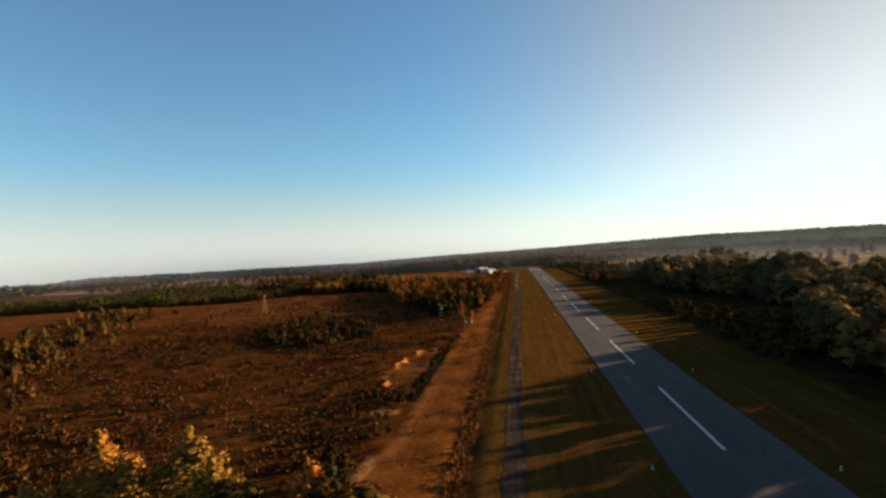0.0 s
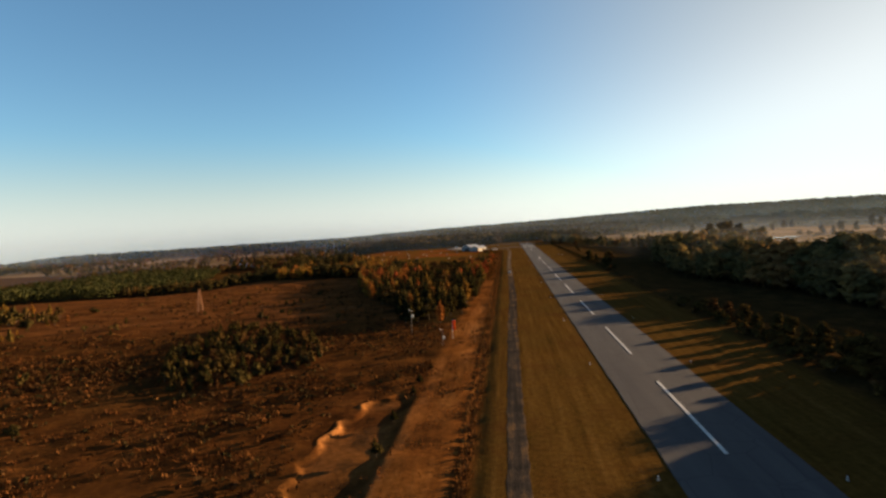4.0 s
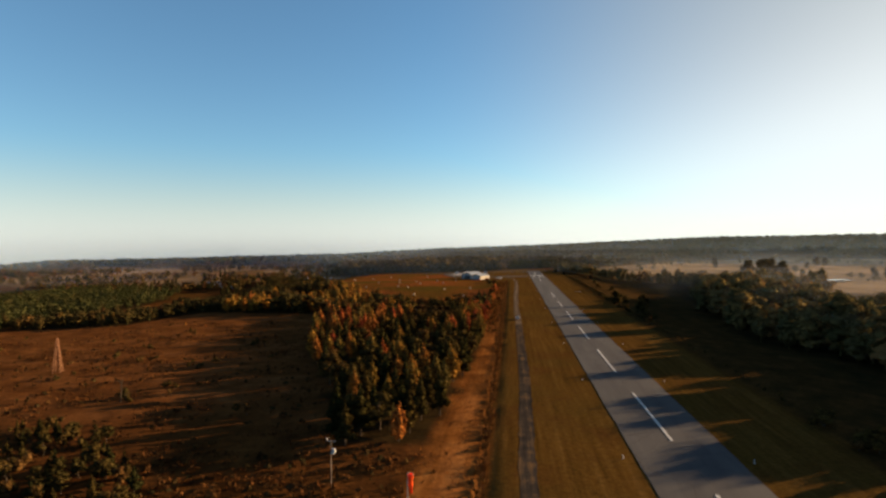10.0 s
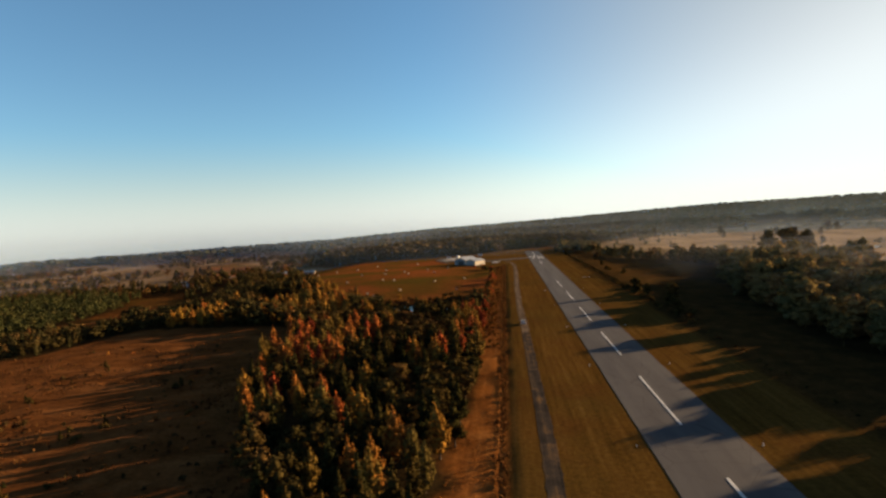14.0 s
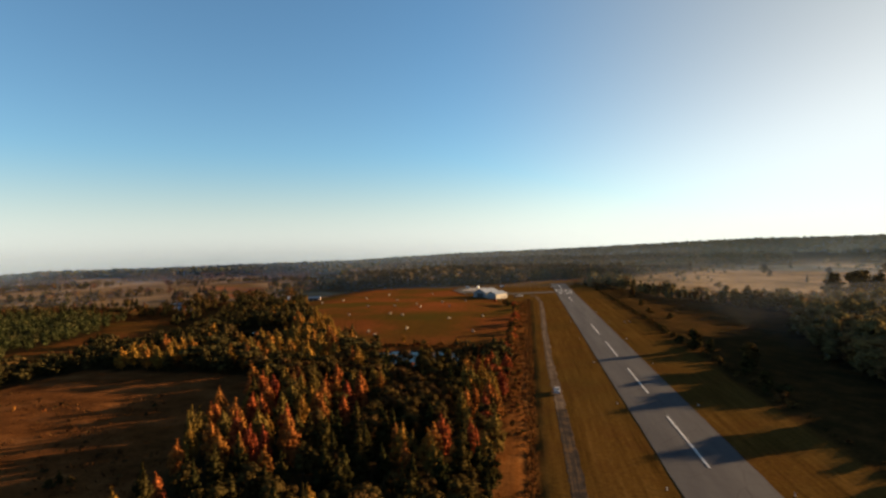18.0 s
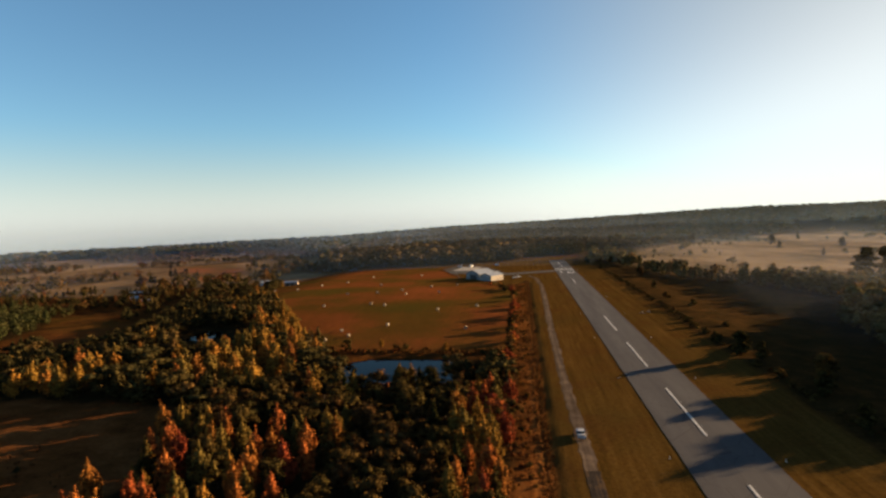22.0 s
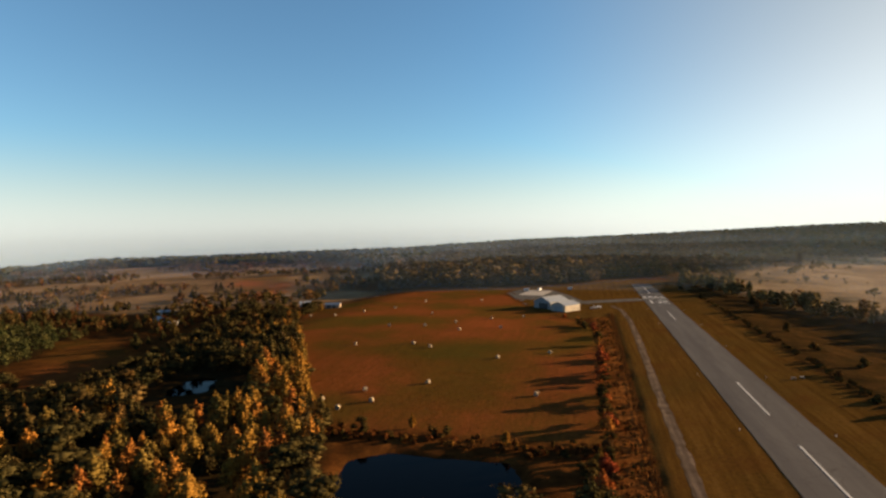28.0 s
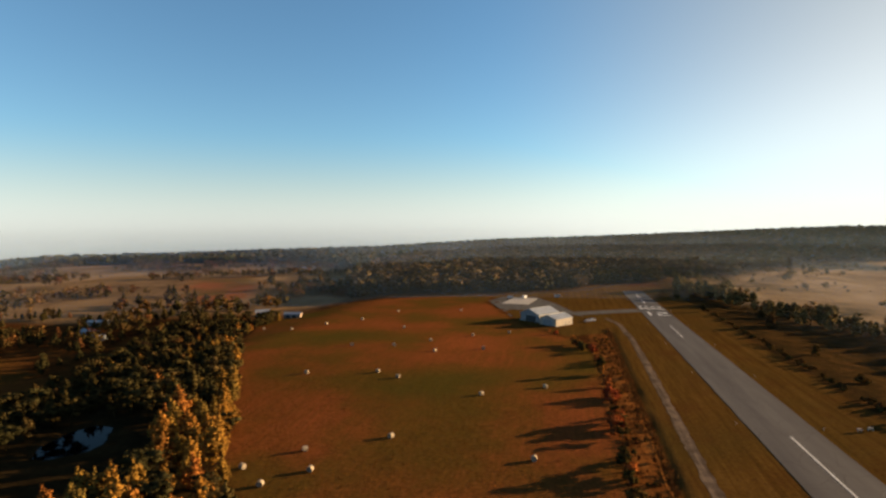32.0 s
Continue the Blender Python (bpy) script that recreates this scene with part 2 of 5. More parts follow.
def ground_mat():
    m, n, b = node_mat("ground_cover", 0.95)

    def att(name):
        a = n.nodes.new("ShaderNodeAttribute")
        a.attribute_name = name
        return a.outputs["Fac"]

    big = noise_tex(n, 0.018, 4, 0.6)
    mid = noise_tex(n, 0.12, 6, 0.65)
    small = noise_tex(n, 0.9, 6, 0.7)
    streak = noise_tex(n, 0.25, 5, 0.65, (3.0, 0.16, 1.0))
    brush = ramp(n, mid, [(0.34, (0.06, 0.027, 0.011)), (0.48, (0.19, 0.068, 0.02)), (0.66, (0.38, 0.145, 0.036))])
    brush = mix(n, ramp(n, big, [(0.35, (0, 0, 0)), (0.65, (0.6, 0.6, 0.6))]), brush, (0.18, 0.085, 0.024))
    swath = noise_tex(n, 0.10, 4, 0.6, (3.5, 0.05, 1.0))
    mown = ramp(n, mix(n, 0.45, streak, swath), [(0.34, (0.130, 0.070, 0.018)), (0.5, (0.265, 0.135, 0.032)), (0.68, (0.40, 0.215, 0.058))])
    mown = mix(n, ramp(n, big, [(0.4, (0, 0, 0)), (0.7, (0.7, 0.7, 0.7))]), mown, (0.19, 0.122, 0.032))
    mown = mix(n, ramp(n, noise_tex(n, 0.05, 5, 0.65), [(0.5, (0, 0, 0)), (0.68, (0.6, 0.6, 0.6))]), mown, (0.20, 0.085, 0.026))
    hay = ramp(n, noise_tex(n, 0.013, 5, 0.55), [(0.34, (0.21, 0.148, 0.03)), (0.45, (0.32, 0.15, 0.034)), (0.55, (0.50, 0.15, 0.045)), (0.68, (0.62, 0.17, 0.055))])
    hay = mix(n, ramp(n, streak, [(0.3, (0.0, 0.0, 0.0)), (0.75, (0.45, 0.45, 0.45))]), hay, (0.17, 0.12, 0.022))
    floor = ramp(n, mid, [(0.3, (0.045, 0.032, 0.015)), (0.7, (0.11, 0.07, 0.028))])
    pale = ramp(n, noise_tex(n, 0.011, 7, 0.7, (1.0, 0.55, 1.0)), [(0.36, (0.20, 0.145, 0.07)), (0.46, (0.44, 0.29, 0.145)), (0.56, (0.62, 0.42, 0.225)), (0.68, (0.78, 0.56, 0.34))])
    sward = ramp(n, mix(n, 0.5, mid, noise_tex(n, 0.05, 5, 0.65, (0.5, 1.6, 1.0))), [(0.34, (0.15, 0.058, 0.019)), (0.5, (0.33, 0.125, 0.038)), (0.66, (0.52, 0.215, 0.070))])
    rough = ramp(n, mid, [(0.3, (0.07, 0.052, 0.02)), (0.5, (0.13, 0.075, 0.026)), (0.75, (0.24, 0.12, 0.04))])
    verge = ramp(n, mix(n, 0.5, streak, mid), [(0.34, (0.27, 0.095, 0.026)), (0.5, (0.52, 0.190, 0.045)), (0.66, (0.76, 0.32, 0.085))])
    bare = ramp(n, small, [(0.3, (0.50, 0.20, 0.06)), (0.7, (0.90, 0.40, 0.13))])
    col = brush
    for name, c in (("sward", sward), ("verge", verge), ("rough", rough), ("pale", pale), ("floor", floor), ("hay", hay), ("mown", mown), ("bare", bare)):
        col = mix(n, att(name), col, c)
    var = ramp(n, small, [(0.2, (0.12, 0.12, 0.12)), (0.8, (0.37, 0.37, 0.37))])
    var = mix(n, att("pale"), var, ramp(n, small, [(0.2, (0.24, 0.24, 0.24)), (0.8, (0.42, 0.42, 0.42))]))
    var = mix(n, att("bare"), var, (0.42, 0.42, 0.42))
    n.links.new(mix(n, 1.0, col, var, "MULTIPLY"), b.inputs["Base Color"])
    bump(n, b, small, 0.45, 0.25)
    return m


M_GROUND = ground_mat()


def asphalt_mat(name, low, high):
    m, n, b = node_mat(name, 0.85)
    b.inputs["Specular IOR Level"].default_value = 0.06
    a = ramp(n, noise_tex(n, 0.12, 5, 0.6, (1.5, 0.12, 1.0)), [(0.3, low), (0.7, high)])
    f = noise_tex(n, 6, 4, 0.8)
    cr = n.nodes.new("ShaderNodeTexVoronoi")
    cr.feature = "DISTANCE_TO_EDGE"
    cr.inputs["Scale"].default_value = 0.13
    geo = n.nodes.new("ShaderNodeNewGeometry")
    n.links.new(geo.outputs["Position"], cr.inputs["Vector"])
    a = mix(n, 1.0, a, ramp(n, f, [(0.2, (0.8, 0.8, 0.8)), (0.8, (1.15, 1.15, 1.15))]), "MULTIPLY")
    a = mix(n, 1.0, a, ramp(n, cr.outputs["Distance"], [(0.0, (0.6, 0.6, 0.6)), (0.012, (1, 1, 1))]), "MULTIPLY")
    n.links.new(a, b.inputs["Base Color"])
    bump(n, b, f, 0.2, 0.02)
    return m


M_ASPHALT = asphalt_mat("weathered_asphalt", (0.037, 0.036, 0.040), (0.062, 0.059, 0.060))
M_APRON = asphalt_mat("apron_asphalt", (0.044, 0.039, 0.034), (0.066, 0.058, 0.050))
def track_mat(name, rut, packed, dry):
    """A worn track: wheel ruts and paler grassy streaks along the way."""
    m, n, b = node_mat(name, 0.95)
    f = noise_tex(n, 2.0, 5)
    lines = mix(n, 0.5, noise_tex(n, 0.55, 3, 0.6, (1.6, 0.05, 1.0)), noise_tex(n, 0.2, 4, 0.6))
    c = ramp(n, lines, [(0.40, rut), (0.52, packed), (0.64, dry)])
    n.links.new(mix(n, 1.0, c, ramp(n, f, [(0.3, (0.7, 0.7, 0.7)), (0.7, (1.15, 1.15, 1.15))]), "MULTIPLY"), b.inputs["Base Color"])
    bump(n, b, f, 0.5, 0.2)
    return m


M_TRACK = track_mat("gravel_track", (0.022, 0.019, 0.017), (0.042, 0.033, 0.026), (0.11, 0.066, 0.032))
M_DIRT = track_mat("dirt_track", (0.055, 0.040, 0.028), (0.095, 0.070, 0.050), (0.16, 0.115, 0.080))
M_PAINT = surface("worn_white_paint", (0.30, 0.30, 0.29), (0.44, 0.44, 0.43), 0.6, 5, 0.7, 0.1)
M_CONCRETE = surface("concrete", (0.26, 0.24, 0.21), (0.36, 0.33, 0.29), 0.3, 3, 0.9, 0.2)
M_ROOF = surface("white_metal_roof", (0.20, 0.22, 0.245), (0.26, 0.28, 0.305), 0.3, 2, 0.45, 0.1)
M_WALL = surface("tan_metal_wall", (0.20, 0.17, 0.14), (0.26, 0.225, 0.185), 0.3, 3, 0.6, 0.1)
M_GREYWALL = surface("grey_blue_metal_wall", (0.13, 0.135, 0.145), (0.18, 0.185, 0.195), 0.3, 3, 0.6, 0.1)
M_DARK = surface("dark_opening", (0.02, 0.02, 0.022), (0.04, 0.04, 0.042), 1, 6, 0.6, 0.0)
M_WHITE = surface("white_paintwork", (0.32, 0.32, 0.32), (0.42, 0.42, 0.42), 0.5, 4, 0.35, 0.0)
M_GLASS = surface("tinted_window", (0.015, 0.018, 0.02), (0.03, 0.035, 0.04), 1, 4, 0.1, 0.0)
M_RUBBER = surface("rubber", (0.02, 0.02, 0.02), (0.035, 0.035, 0.035), 2, 9, 0.85, 0.0)
M_STEEL = surface("galvanised_steel", (0.35, 0.35, 0.35), (0.50, 0.50, 0.50), 1, 9, 0.5, 0.0, 0.7)
M_WOOD = surface("grey_weathered_wood", (0.16, 0.12, 0.09), (0.28, 0.22, 0.17), 1, 9, 0.9, 0.3)
M_ORANGE = surface("orange_fabric", (0.75, 0.09, 0.02), (0.85, 0.14, 0.03), 1, 9, 0.8, 0.0)
M_BALE = surface("wrapped_hay", (0.22, 0.175, 0.12), (0.30, 0.25, 0.18), 1.2, 8, 0.8, 0.4)
# tower steel, with the orange of the low sun put into its colour
M_SUNLIT_STEEL = surface("orange_sunlit_steel", (0.20, 0.09, 0.04), (0.32, 0.15, 0.07), 1, 8, 0.7, 0.0)


def water_mat():
    m, n, b = node_mat("pond_water", 0.04)
    b.inputs["Base Color"].default_value = (0.0006, 0.0008, 0.0014, 1)
    b.inputs["Specular IOR Level"].default_value = 0.1
    b.inputs["IOR"].default_value = 1.2
    bump(n, b, noise_tex(n, 0.8, 3), 0.05, 0.05)
    return m


M_WATER = water_mat()


# ---------------------------------------------------------------- mesh helpers
def mesh_from(name, verts, faces, material, tint=None):
    me = bpy.data.meshes.new(name)
    verts = np.asarray(verts, np.float32)
    faces = np.asarray(faces, np.int32)
    k = faces.shape[1]
    me.vertices.add(len(verts))
    me.vertices.foreach_set("co", verts.ravel())
    me.loops.add(faces.size)
    me.loops.foreach_set("vertex_index", faces.ravel())
    me.polygons.add(len(faces))
    me.polygons.foreach_set("loop_start", np.arange(0, faces.size, k, dtype=np.int32))
    me.polygons.foreach_set("loop_total", np.full(len(faces), k, np.int32))
    me.update(calc_edges=True)
    me.validate()
    if material:
        me.materials.append(material)
    if tint is not None:
        a = me.attributes.new("tint", "FLOAT", "FACE")
        a.data.foreach_set("value", np.asarray(tint, np.float32))
    return me


def part(name, bm, material, parent, label=""):
    """Links a bmesh as one mesh object under parent."""
    me = bpy.data.meshes.new(name)
    bm.to_mesh(me)
    bm.free()
    me.materials.append(material)
    ob = new(name, me)
    ob.parent = parent
    if label:
        ob["label"] = label
    return ob


def box(bm, size, at=(0, 0, 0), turn=None, bevel=0.0):
    m = Matrix.Translation(at) @ (turn or Matrix()) @ Matrix.Diagonal((*size, 1))
    made = bmesh.ops.create_cube(bm, size=1.0, matrix=m)["verts"]
    if bevel:
        es = list({e for v in made for e in v.link_edges})
        bmesh.ops.bevel(bm, geom=es, offset=bevel, segments=2, affect="EDGES")


def rod(bm, a, b, r1, r2=None, n=8):
    a, b = Vector(a), Vector(b)
    q = (b - a).to_track_quat("Z", "Y").to_matrix().to_4x4()
    bmesh.ops.create_cone(bm, cap_ends=True, segments=n, radius1=r1, radius2=r1 if r2 is None else r2, depth=(b - a).length,
                          matrix=Matrix.Translation((a + b) / 2) @ q)


def bm_box(size, at=(0, 0, 0), turn=None, bevel=0.0):
    bm = bmesh.new()
    box(bm, size, at, turn, bevel)
    return bm


def bm_rod(a, b, r1, r2=None, n=8):
    bm = bmesh.new()
    rod(bm, a, b, r1, r2, n)
    return bm


def bm_poly(points, z0, z1):
    """A slab with the outline given."""
    bm = bmesh.new()
    low = [bm.verts.new((x, y, z0)) for x, y in points]
    top = [bm.verts.new((x, y, z1)) for x, y in points]
    area = sum(points[i - 1][0] * points[i][1] - points[i][0] * points[i - 1][1] for i in range(len(points)))
    bm.faces.new(top if area > 0 else top[::-1])
    for i in range(len(points)):
        j = (i + 1) % len(points)
        bm.faces.new((low[i], low[j], top[j], top[i]) if area > 0 else (top[i], top[j], low[j], low[i]))
    return bm


# ---------------------------------------------------------------- the lie of the land
def smooth(a, b, v):
    t = np.clip((v - a) / (b - a), 0, 1)
    return t * t * (3 - 2 * t)


def value_noise(x, y, scale, seed=0):
    """Smooth random field in -1..1."""
    r = np.random.default_rng(seed)
    g = r.uniform(-1, 1, (64, 64))
    u, v = np.asarray(x) / scale + 1000.3, np.asarray(y) / scale + 1000.7
    i, j = np.floor(u).astype(int), np.floor(v).astype(int)
    a, b = u - i, v - j
    a, b = a * a * (3 - 2 * a), b * b * (3 - 2 * b)
    p = lambda k, l: g[(i + k) % 64, (j + l) % 64]
    return (p(0, 0) * (1 - a) + p(1, 0) * a) * (1 - b) + (p(0, 1) * (1 - a) + p(1, 1) * a) * b


def distance_in(poly, x, y):
    """Signed distance to a polygon's edge: positive inside."""
    x, y = np.asarray(x, float), np.asarray(y, float)
    inside = np.zeros(x.shape, bool)
    best = np.full(x.shape, 1e18)
    for (ax, ay), (bx, by) in zip(poly, poly[1:] + poly[:1]):
        t = np.clip(((x - ax) * (bx - ax) + (y - ay) * (by - ay)) / ((bx - ax) ** 2 + (by - ay) ** 2), 0, 1)
        best = np.minimum(best, (x - ax - t * (bx - ax)) ** 2 + (y - ay - t * (by - ay)) ** 2)
        cross = ((ay > y) != (by > y)) & (x < (bx - ax) * (y - ay) / ((by - ay) if by != ay else 1e-9) + ax)
        inside ^= cross
    return np.where(inside, 1, -1) * np.sqrt(best)


RIDGE_AZ = (-90, -60, -49, -46, -44, -34, -18, -7, 5.5, 21, 32, 60, 90)
RIDGE_Z = (-26, -26, -24, -15, -11, -10, -6, 11, 25, 49, 53, 50, 42)
RIDGE_R = (1950, 1950, 1950, 1950, 1950, 1950, 2200, 2500, 2500, 2500, 2500, 2500, 2500)


def ridge_reach(az):
    """How far off the skyline stands in a direction (degrees clockwise from +y)."""
    return np.interp(az, RIDGE_AZ, RIDGE_R)


def height(x, y):
    x, y = np.asarray(x, float), np.asarray(y, float)
    dx, dy = x + 50, y - 150
    r = np.hypot(dx, dy)
    az = np.degrees(np.arctan2(dx, dy))
    top, reach = np.interp(az, RIDGE_AZ, RIDGE_Z), ridge_reach(az)
    near = smooth(0.52, 0.98, r / reach)
    roll = 5 * value_noise(x, y, 420, 3) * smooth(0.5, 0.8, r / reach) * smooth(1.0, 0.85, r / reach)
    ridge = np.where(r > reach, -(r - reach) * 0.06, 0)
    hill = 2.2 * np.exp(-((x + 150) ** 2 + (y - 600) ** 2) / 90 ** 2)
    # the land falls away to the west, but for the rise with the houses, and to the creek in the east
    knoll = np.exp(-(((x + 335) / 75) ** 2 + ((y - 690) / 70) ** 2))
    west = -7.5 * smooth(-215, -300, x) * smooth(280, 400, y) * (1 - 0.8 * knoll)
    east = -2.5 * smooth(42, 80, x) * smooth(-200, 60, y)
    return near * (top - west - east) + west + east + roll + ridge + hill


BLOCK = [(-68, 173), (-51, 177), (-46.5, 240), (-46.5, 303), (-46.5, 385), (-66, 396), (-133, 392), (-133, 350), (-121, 299), (-106, 258), (-85, 216)]
WOODS = [(-47, 387), (-46, 420), (-62, 405), (-112, 408), (-120, 440), (-143, 468), (-182, 532), (-243, 628), (-258, 672), (-256, 700), (-300, 705),
         (-330, 690), (-300, 600), (-262, 520), (-252, 505), (-300, 498), (-318, 470), (-300, 440), (-330, 400), (-310, 330), (-290, 314), (-234, 332), (-228, 384), (-166, 382), (-132, 372), (-132, 394), (-66, 398)]
PINES = [(-292, 312), (-312, 332), (-332, 402), (-302, 442), (-340, 500), (-360, 575), (-420, 600), (-500, 596), (-520, 420), (-480, 290), (-400, 260)]
FAR_WOOD = [(-262, 836), (-128, 868), (-52, 908), (-38, 958), (39, 1000), (62, 1090), (140, 1122), (150, 1180), (100, 1210), (130, 1290), (500, 1900), (300, 2400), (-500, 2400), (-420, 1300), (-330, 1000)]
CONIFERS = [(-40, 954), (40, 998), (52, 1050), (-30, 1030)]
CONIFER_STRIP = [(92, 1198), (248, 1262), (266, 1325), (110, 1280)]
HAY = [(-146, 470), (-183, 533), (-243, 630), (-262, 676), (-262, 705), (-244, 790), (-190, 828), (-127, 845), (-128, 800), (-92, 700), (-63, 656), (-50, 640), (-48, 452), (-126, 452)]
POND = [(-109, 412), (-112, 432), (-104, 439), (-90, 437), (-73, 438), (-68, 430), (-68, 408), (-78, 402), (-98, 404)]
POND_3 = [(292, 700), (306, 694), (324, 698), (334, 708), (326, 716), (304, 714)]
POND_2 = [(-203, 470), (-208, 477), (-210, 488), (-207, 495), (-200, 494), (-193, 484), (-192, 476), (-197, 470)]
GLADE = [(-378, 572), (-351, 584), (-300, 552), (-268, 522), (-246, 464), (-276, 462), (-310, 503), (-345, 538)]
CLEARING = [(-276, 414), (-300, 412), (-332, 446), (-336, 488), (-310, 482), (-282, 442)]
RIGHT_WOOD = [(46, -160), (44, 40), (42, 74), (56, 84), (66, 108), (104, 140), (99, 200), (96, 252), (84, 290), (73, 318), (74, 350), (88, 385), (88, 430), (114, 520),
              (150, 575), (124, 655), (102, 690), (86, 735), (70, 810), (42, 905), (46, 945), (58, 945), (80, 830), (100, 752), (126, 704), (158, 672), (198, 636), (238, 590), (215, 525),
              (178, 482), (154, 430), (136, 380), (132, 310), (146, 230), (164, 160), (170, 60), (200, -160)]
MEADOW_FAR = [(90, 735), (175, 670), (240, 570), (420, 420), (760, 480), (1050, 1000), (860, 1400), (620, 1480), (420, 1450), (300, 1400), (262, 1262), (160, 1160), (140, 1115), (64, 1080), (80, 960)]
FARM_LEFT = [(-330, 700), (-262, 720), (-280, 840), (-340, 1000), (-430, 1300), (-700, 1500), (-1200, 1300), (-1100, 800), (-560, 660)]


def build_ground():
    def axis(lo, hi, step, far, grow):
        core = list(np.arange(lo, hi + 0.1, step))
        out, d, v = [], step, hi
        while v < far:
            d *= grow
            v += d
            out.append(v)
        back, d, v = [], step, lo
        while v > -far:
            d *= grow
            v -= d
            back.append(v)
        return np.array(back[::-1] + core + out)

    xs = axis(-300, 110, 2.2, 4600, 1.08)
    ys = axis(-120, 860, 2.8, 4600, 1.08)
    xs = np.unique(np.concatenate([xs, np.arange(-67, -50, 0.45)]).round(3))
    ys = np.unique(np.concatenate([ys, np.arange(24, 97, 0.6)]).round(3))
    ys = ys[ys > -1500]
    X, Y = np.meshgrid(xs, ys)
    Z = height(X, Y)
    wob = 2.5 * value_noise(X, Y, 9, 1) + 1.5 * value_noise(X, Y, 3.7, 2)
    field_relief = 0.22 * value_noise(X, Y, 4.5, 5) + 0.25 * value_noise(X, Y, 14, 6)
    mown_zone = np.minimum(X + 37.6, 34 - X) + 0.25 * wob
    mown_zone = np.where(Y > 930, -5, mown_zone)
    airport = distance_in([(-128, 846), (-60, 905), (-30, 960), (34, 940), (34, 680), (-36, 680), (-62, 662), (-92, 704)], X, Y)
    mown = np.maximum(smooth(-0.8, 0.8, mown_zone), smooth(-1.5, 1.5, airport))
    hay = smooth(-1.5, 1.5, distance_in(HAY, X, Y) + 0.5 * wob)
    hay = np.maximum(hay, 0.9 * smooth(-8, 8, distance_in([(-395, 800), (-385, 850), (-440, 960), (-540, 1110), (-590, 1040), (-520, 930), (-455, 850)], X, Y) + 3 * wob))
    wood = np.maximum.reduce([distance_in(p, X, Y) for p in (BLOCK, WOODS, PINES, RIGHT_WOOD)])
    floor = smooth(-2, 3, wood + wob)
    glade = np.maximum(distance_in(GLADE, X, Y), distance_in(CLEARING, X, Y))
    floor = floor * (1 - smooth(-4, 2, glade + wob))
    hay = np.maximum(hay, 0.5 * smooth(-4, 2, glade + wob))
    floor = np.maximum(floor, smooth(-5, 10, distance_in(FAR_WOOD, X, Y)))
    far = np.hypot(X + 50, Y - 300)
    floor = np.maximum(floor, smooth(1100, 1500, far + 150 * value_noise(X, Y, 200, 9)) * 0.9)
    pale = np.maximum(smooth(-20, 25, distance_in(MEADOW_FAR, X, Y) + 4 * wob), 0.75 * smooth(-15, 15, distance_in(FARM_LEFT, X, Y) + 30 * value_noise(X, Y, 90, 4)))
    floor = floor * (1 - pale)
    rough = smooth(30, 36, X)
    sward = smooth(140, 215, Y - 0.15 * (X + 140) + 14 * value_noise(X, Y, 30, 91)) * smooth(-2, 2, 30 - X) * smooth(430, 400, Y)
    verge = smooth(-51.5, -49.5, X + 0.3 * wob) * smooth(-37.0, -38.5, X + 0.3 * wob) * smooth(700, 650, Y) * np.interp(Y, (110, 160, 320, 350), (0.55, 0.95, 0.95, 0.7))
    bare = np.zeros_like(X)
    for cx, cy, rx, ry in ((-56, 20, 2, 1.6), (-52, -8, 1.2, 5), (-64, 178, 3, 1)):
        d = np.hypot((X - cx) / rx, (Y - cy) / ry) + 0.25 * wob
        bare = np.maximum(bare, 1 - smooth(0.5, 1.3, d))
    # wheel ruts in the brush beside the stand, and a footpath along the old sand pit
    for mid, lo, hi, w, much in ((-42.6, 120, 215, 0.8, 0.40), (-45.0, 150, 215, 0.7, 0.35), (-49.6, -40, 120, 1.1, 0.30)):
        line = mid + 0.9 * np.sin(Y / 13) + 0.5 * np.sin(Y / 4.7)
        bare = np.maximum(bare, much * np.exp(-((X - line) / w) ** 2) * smooth(lo - 8, lo + 8, Y) * smooth(hi + 8, hi - 8, Y))
    # sand pit: a scalloped bank on its west side, a flat floor, a slope up to the track
    lip = np.interp(Y, (24, 30, 38, 46, 56, 71, 80, 87, 93), (-52.5, -55, -59, -62.5, -64, -63.3, -61.5, -59.5, -55)) + 1.7 * np.abs(np.sin(Y * 0.37)) - 0.8 + 0.25 * wob
    pit = smooth(-0.35, 0.35, X - lip) * smooth(-50.6, -53.5, X) * smooth(25, 31, Y) * smooth(93.5, 90.5, Y)
    bank = np.exp(-((X - lip) / 0.6) ** 2) * smooth(28, 36, Y) * smooth(93, 90, Y) * smooth(0.0, 0.6, value_noise(X, Y, 6, 77) + 0.2)
    bare = np.maximum.reduce([bare, 0.7 * bank, pit * (0.05 + 0.18 * smooth(-0.3, 0.6, value_noise(X, Y, 5, 78)))])
    # a scorched patch in the mown grass
    floor = np.maximum(floor, 0.8 * smooth(1.4, 0.6, np.hypot((X + 24.4) / 2.6, (Y - 336) / 2.2) + 0.12 * wob))
    # pond basins
    for p, deep in ((POND, 2.0), (POND_2, 2.0), (POND_3, 2.0)):
        Z = Z - deep * smooth(-2.5, 2.5, distance_in(p, X, Y))
    Z = Z + field_relief * (1 - np.maximum(mown, 0.85 * hay)) * smooth(900, 500, far)
    # drainage ditch along the old fence
    Z = Z - 0.9 * np.exp(-((X + 38.3 + 0.3 * wob) / 1.1) ** 2) * smooth(-150, -100, Y) * smooth(700, 660, Y)
    Z = Z - 0.7 * pit + 0.5 * bank
    nx, ny = len(xs), len(ys)
    idx = np.arange(nx * ny).reshape(ny, nx)
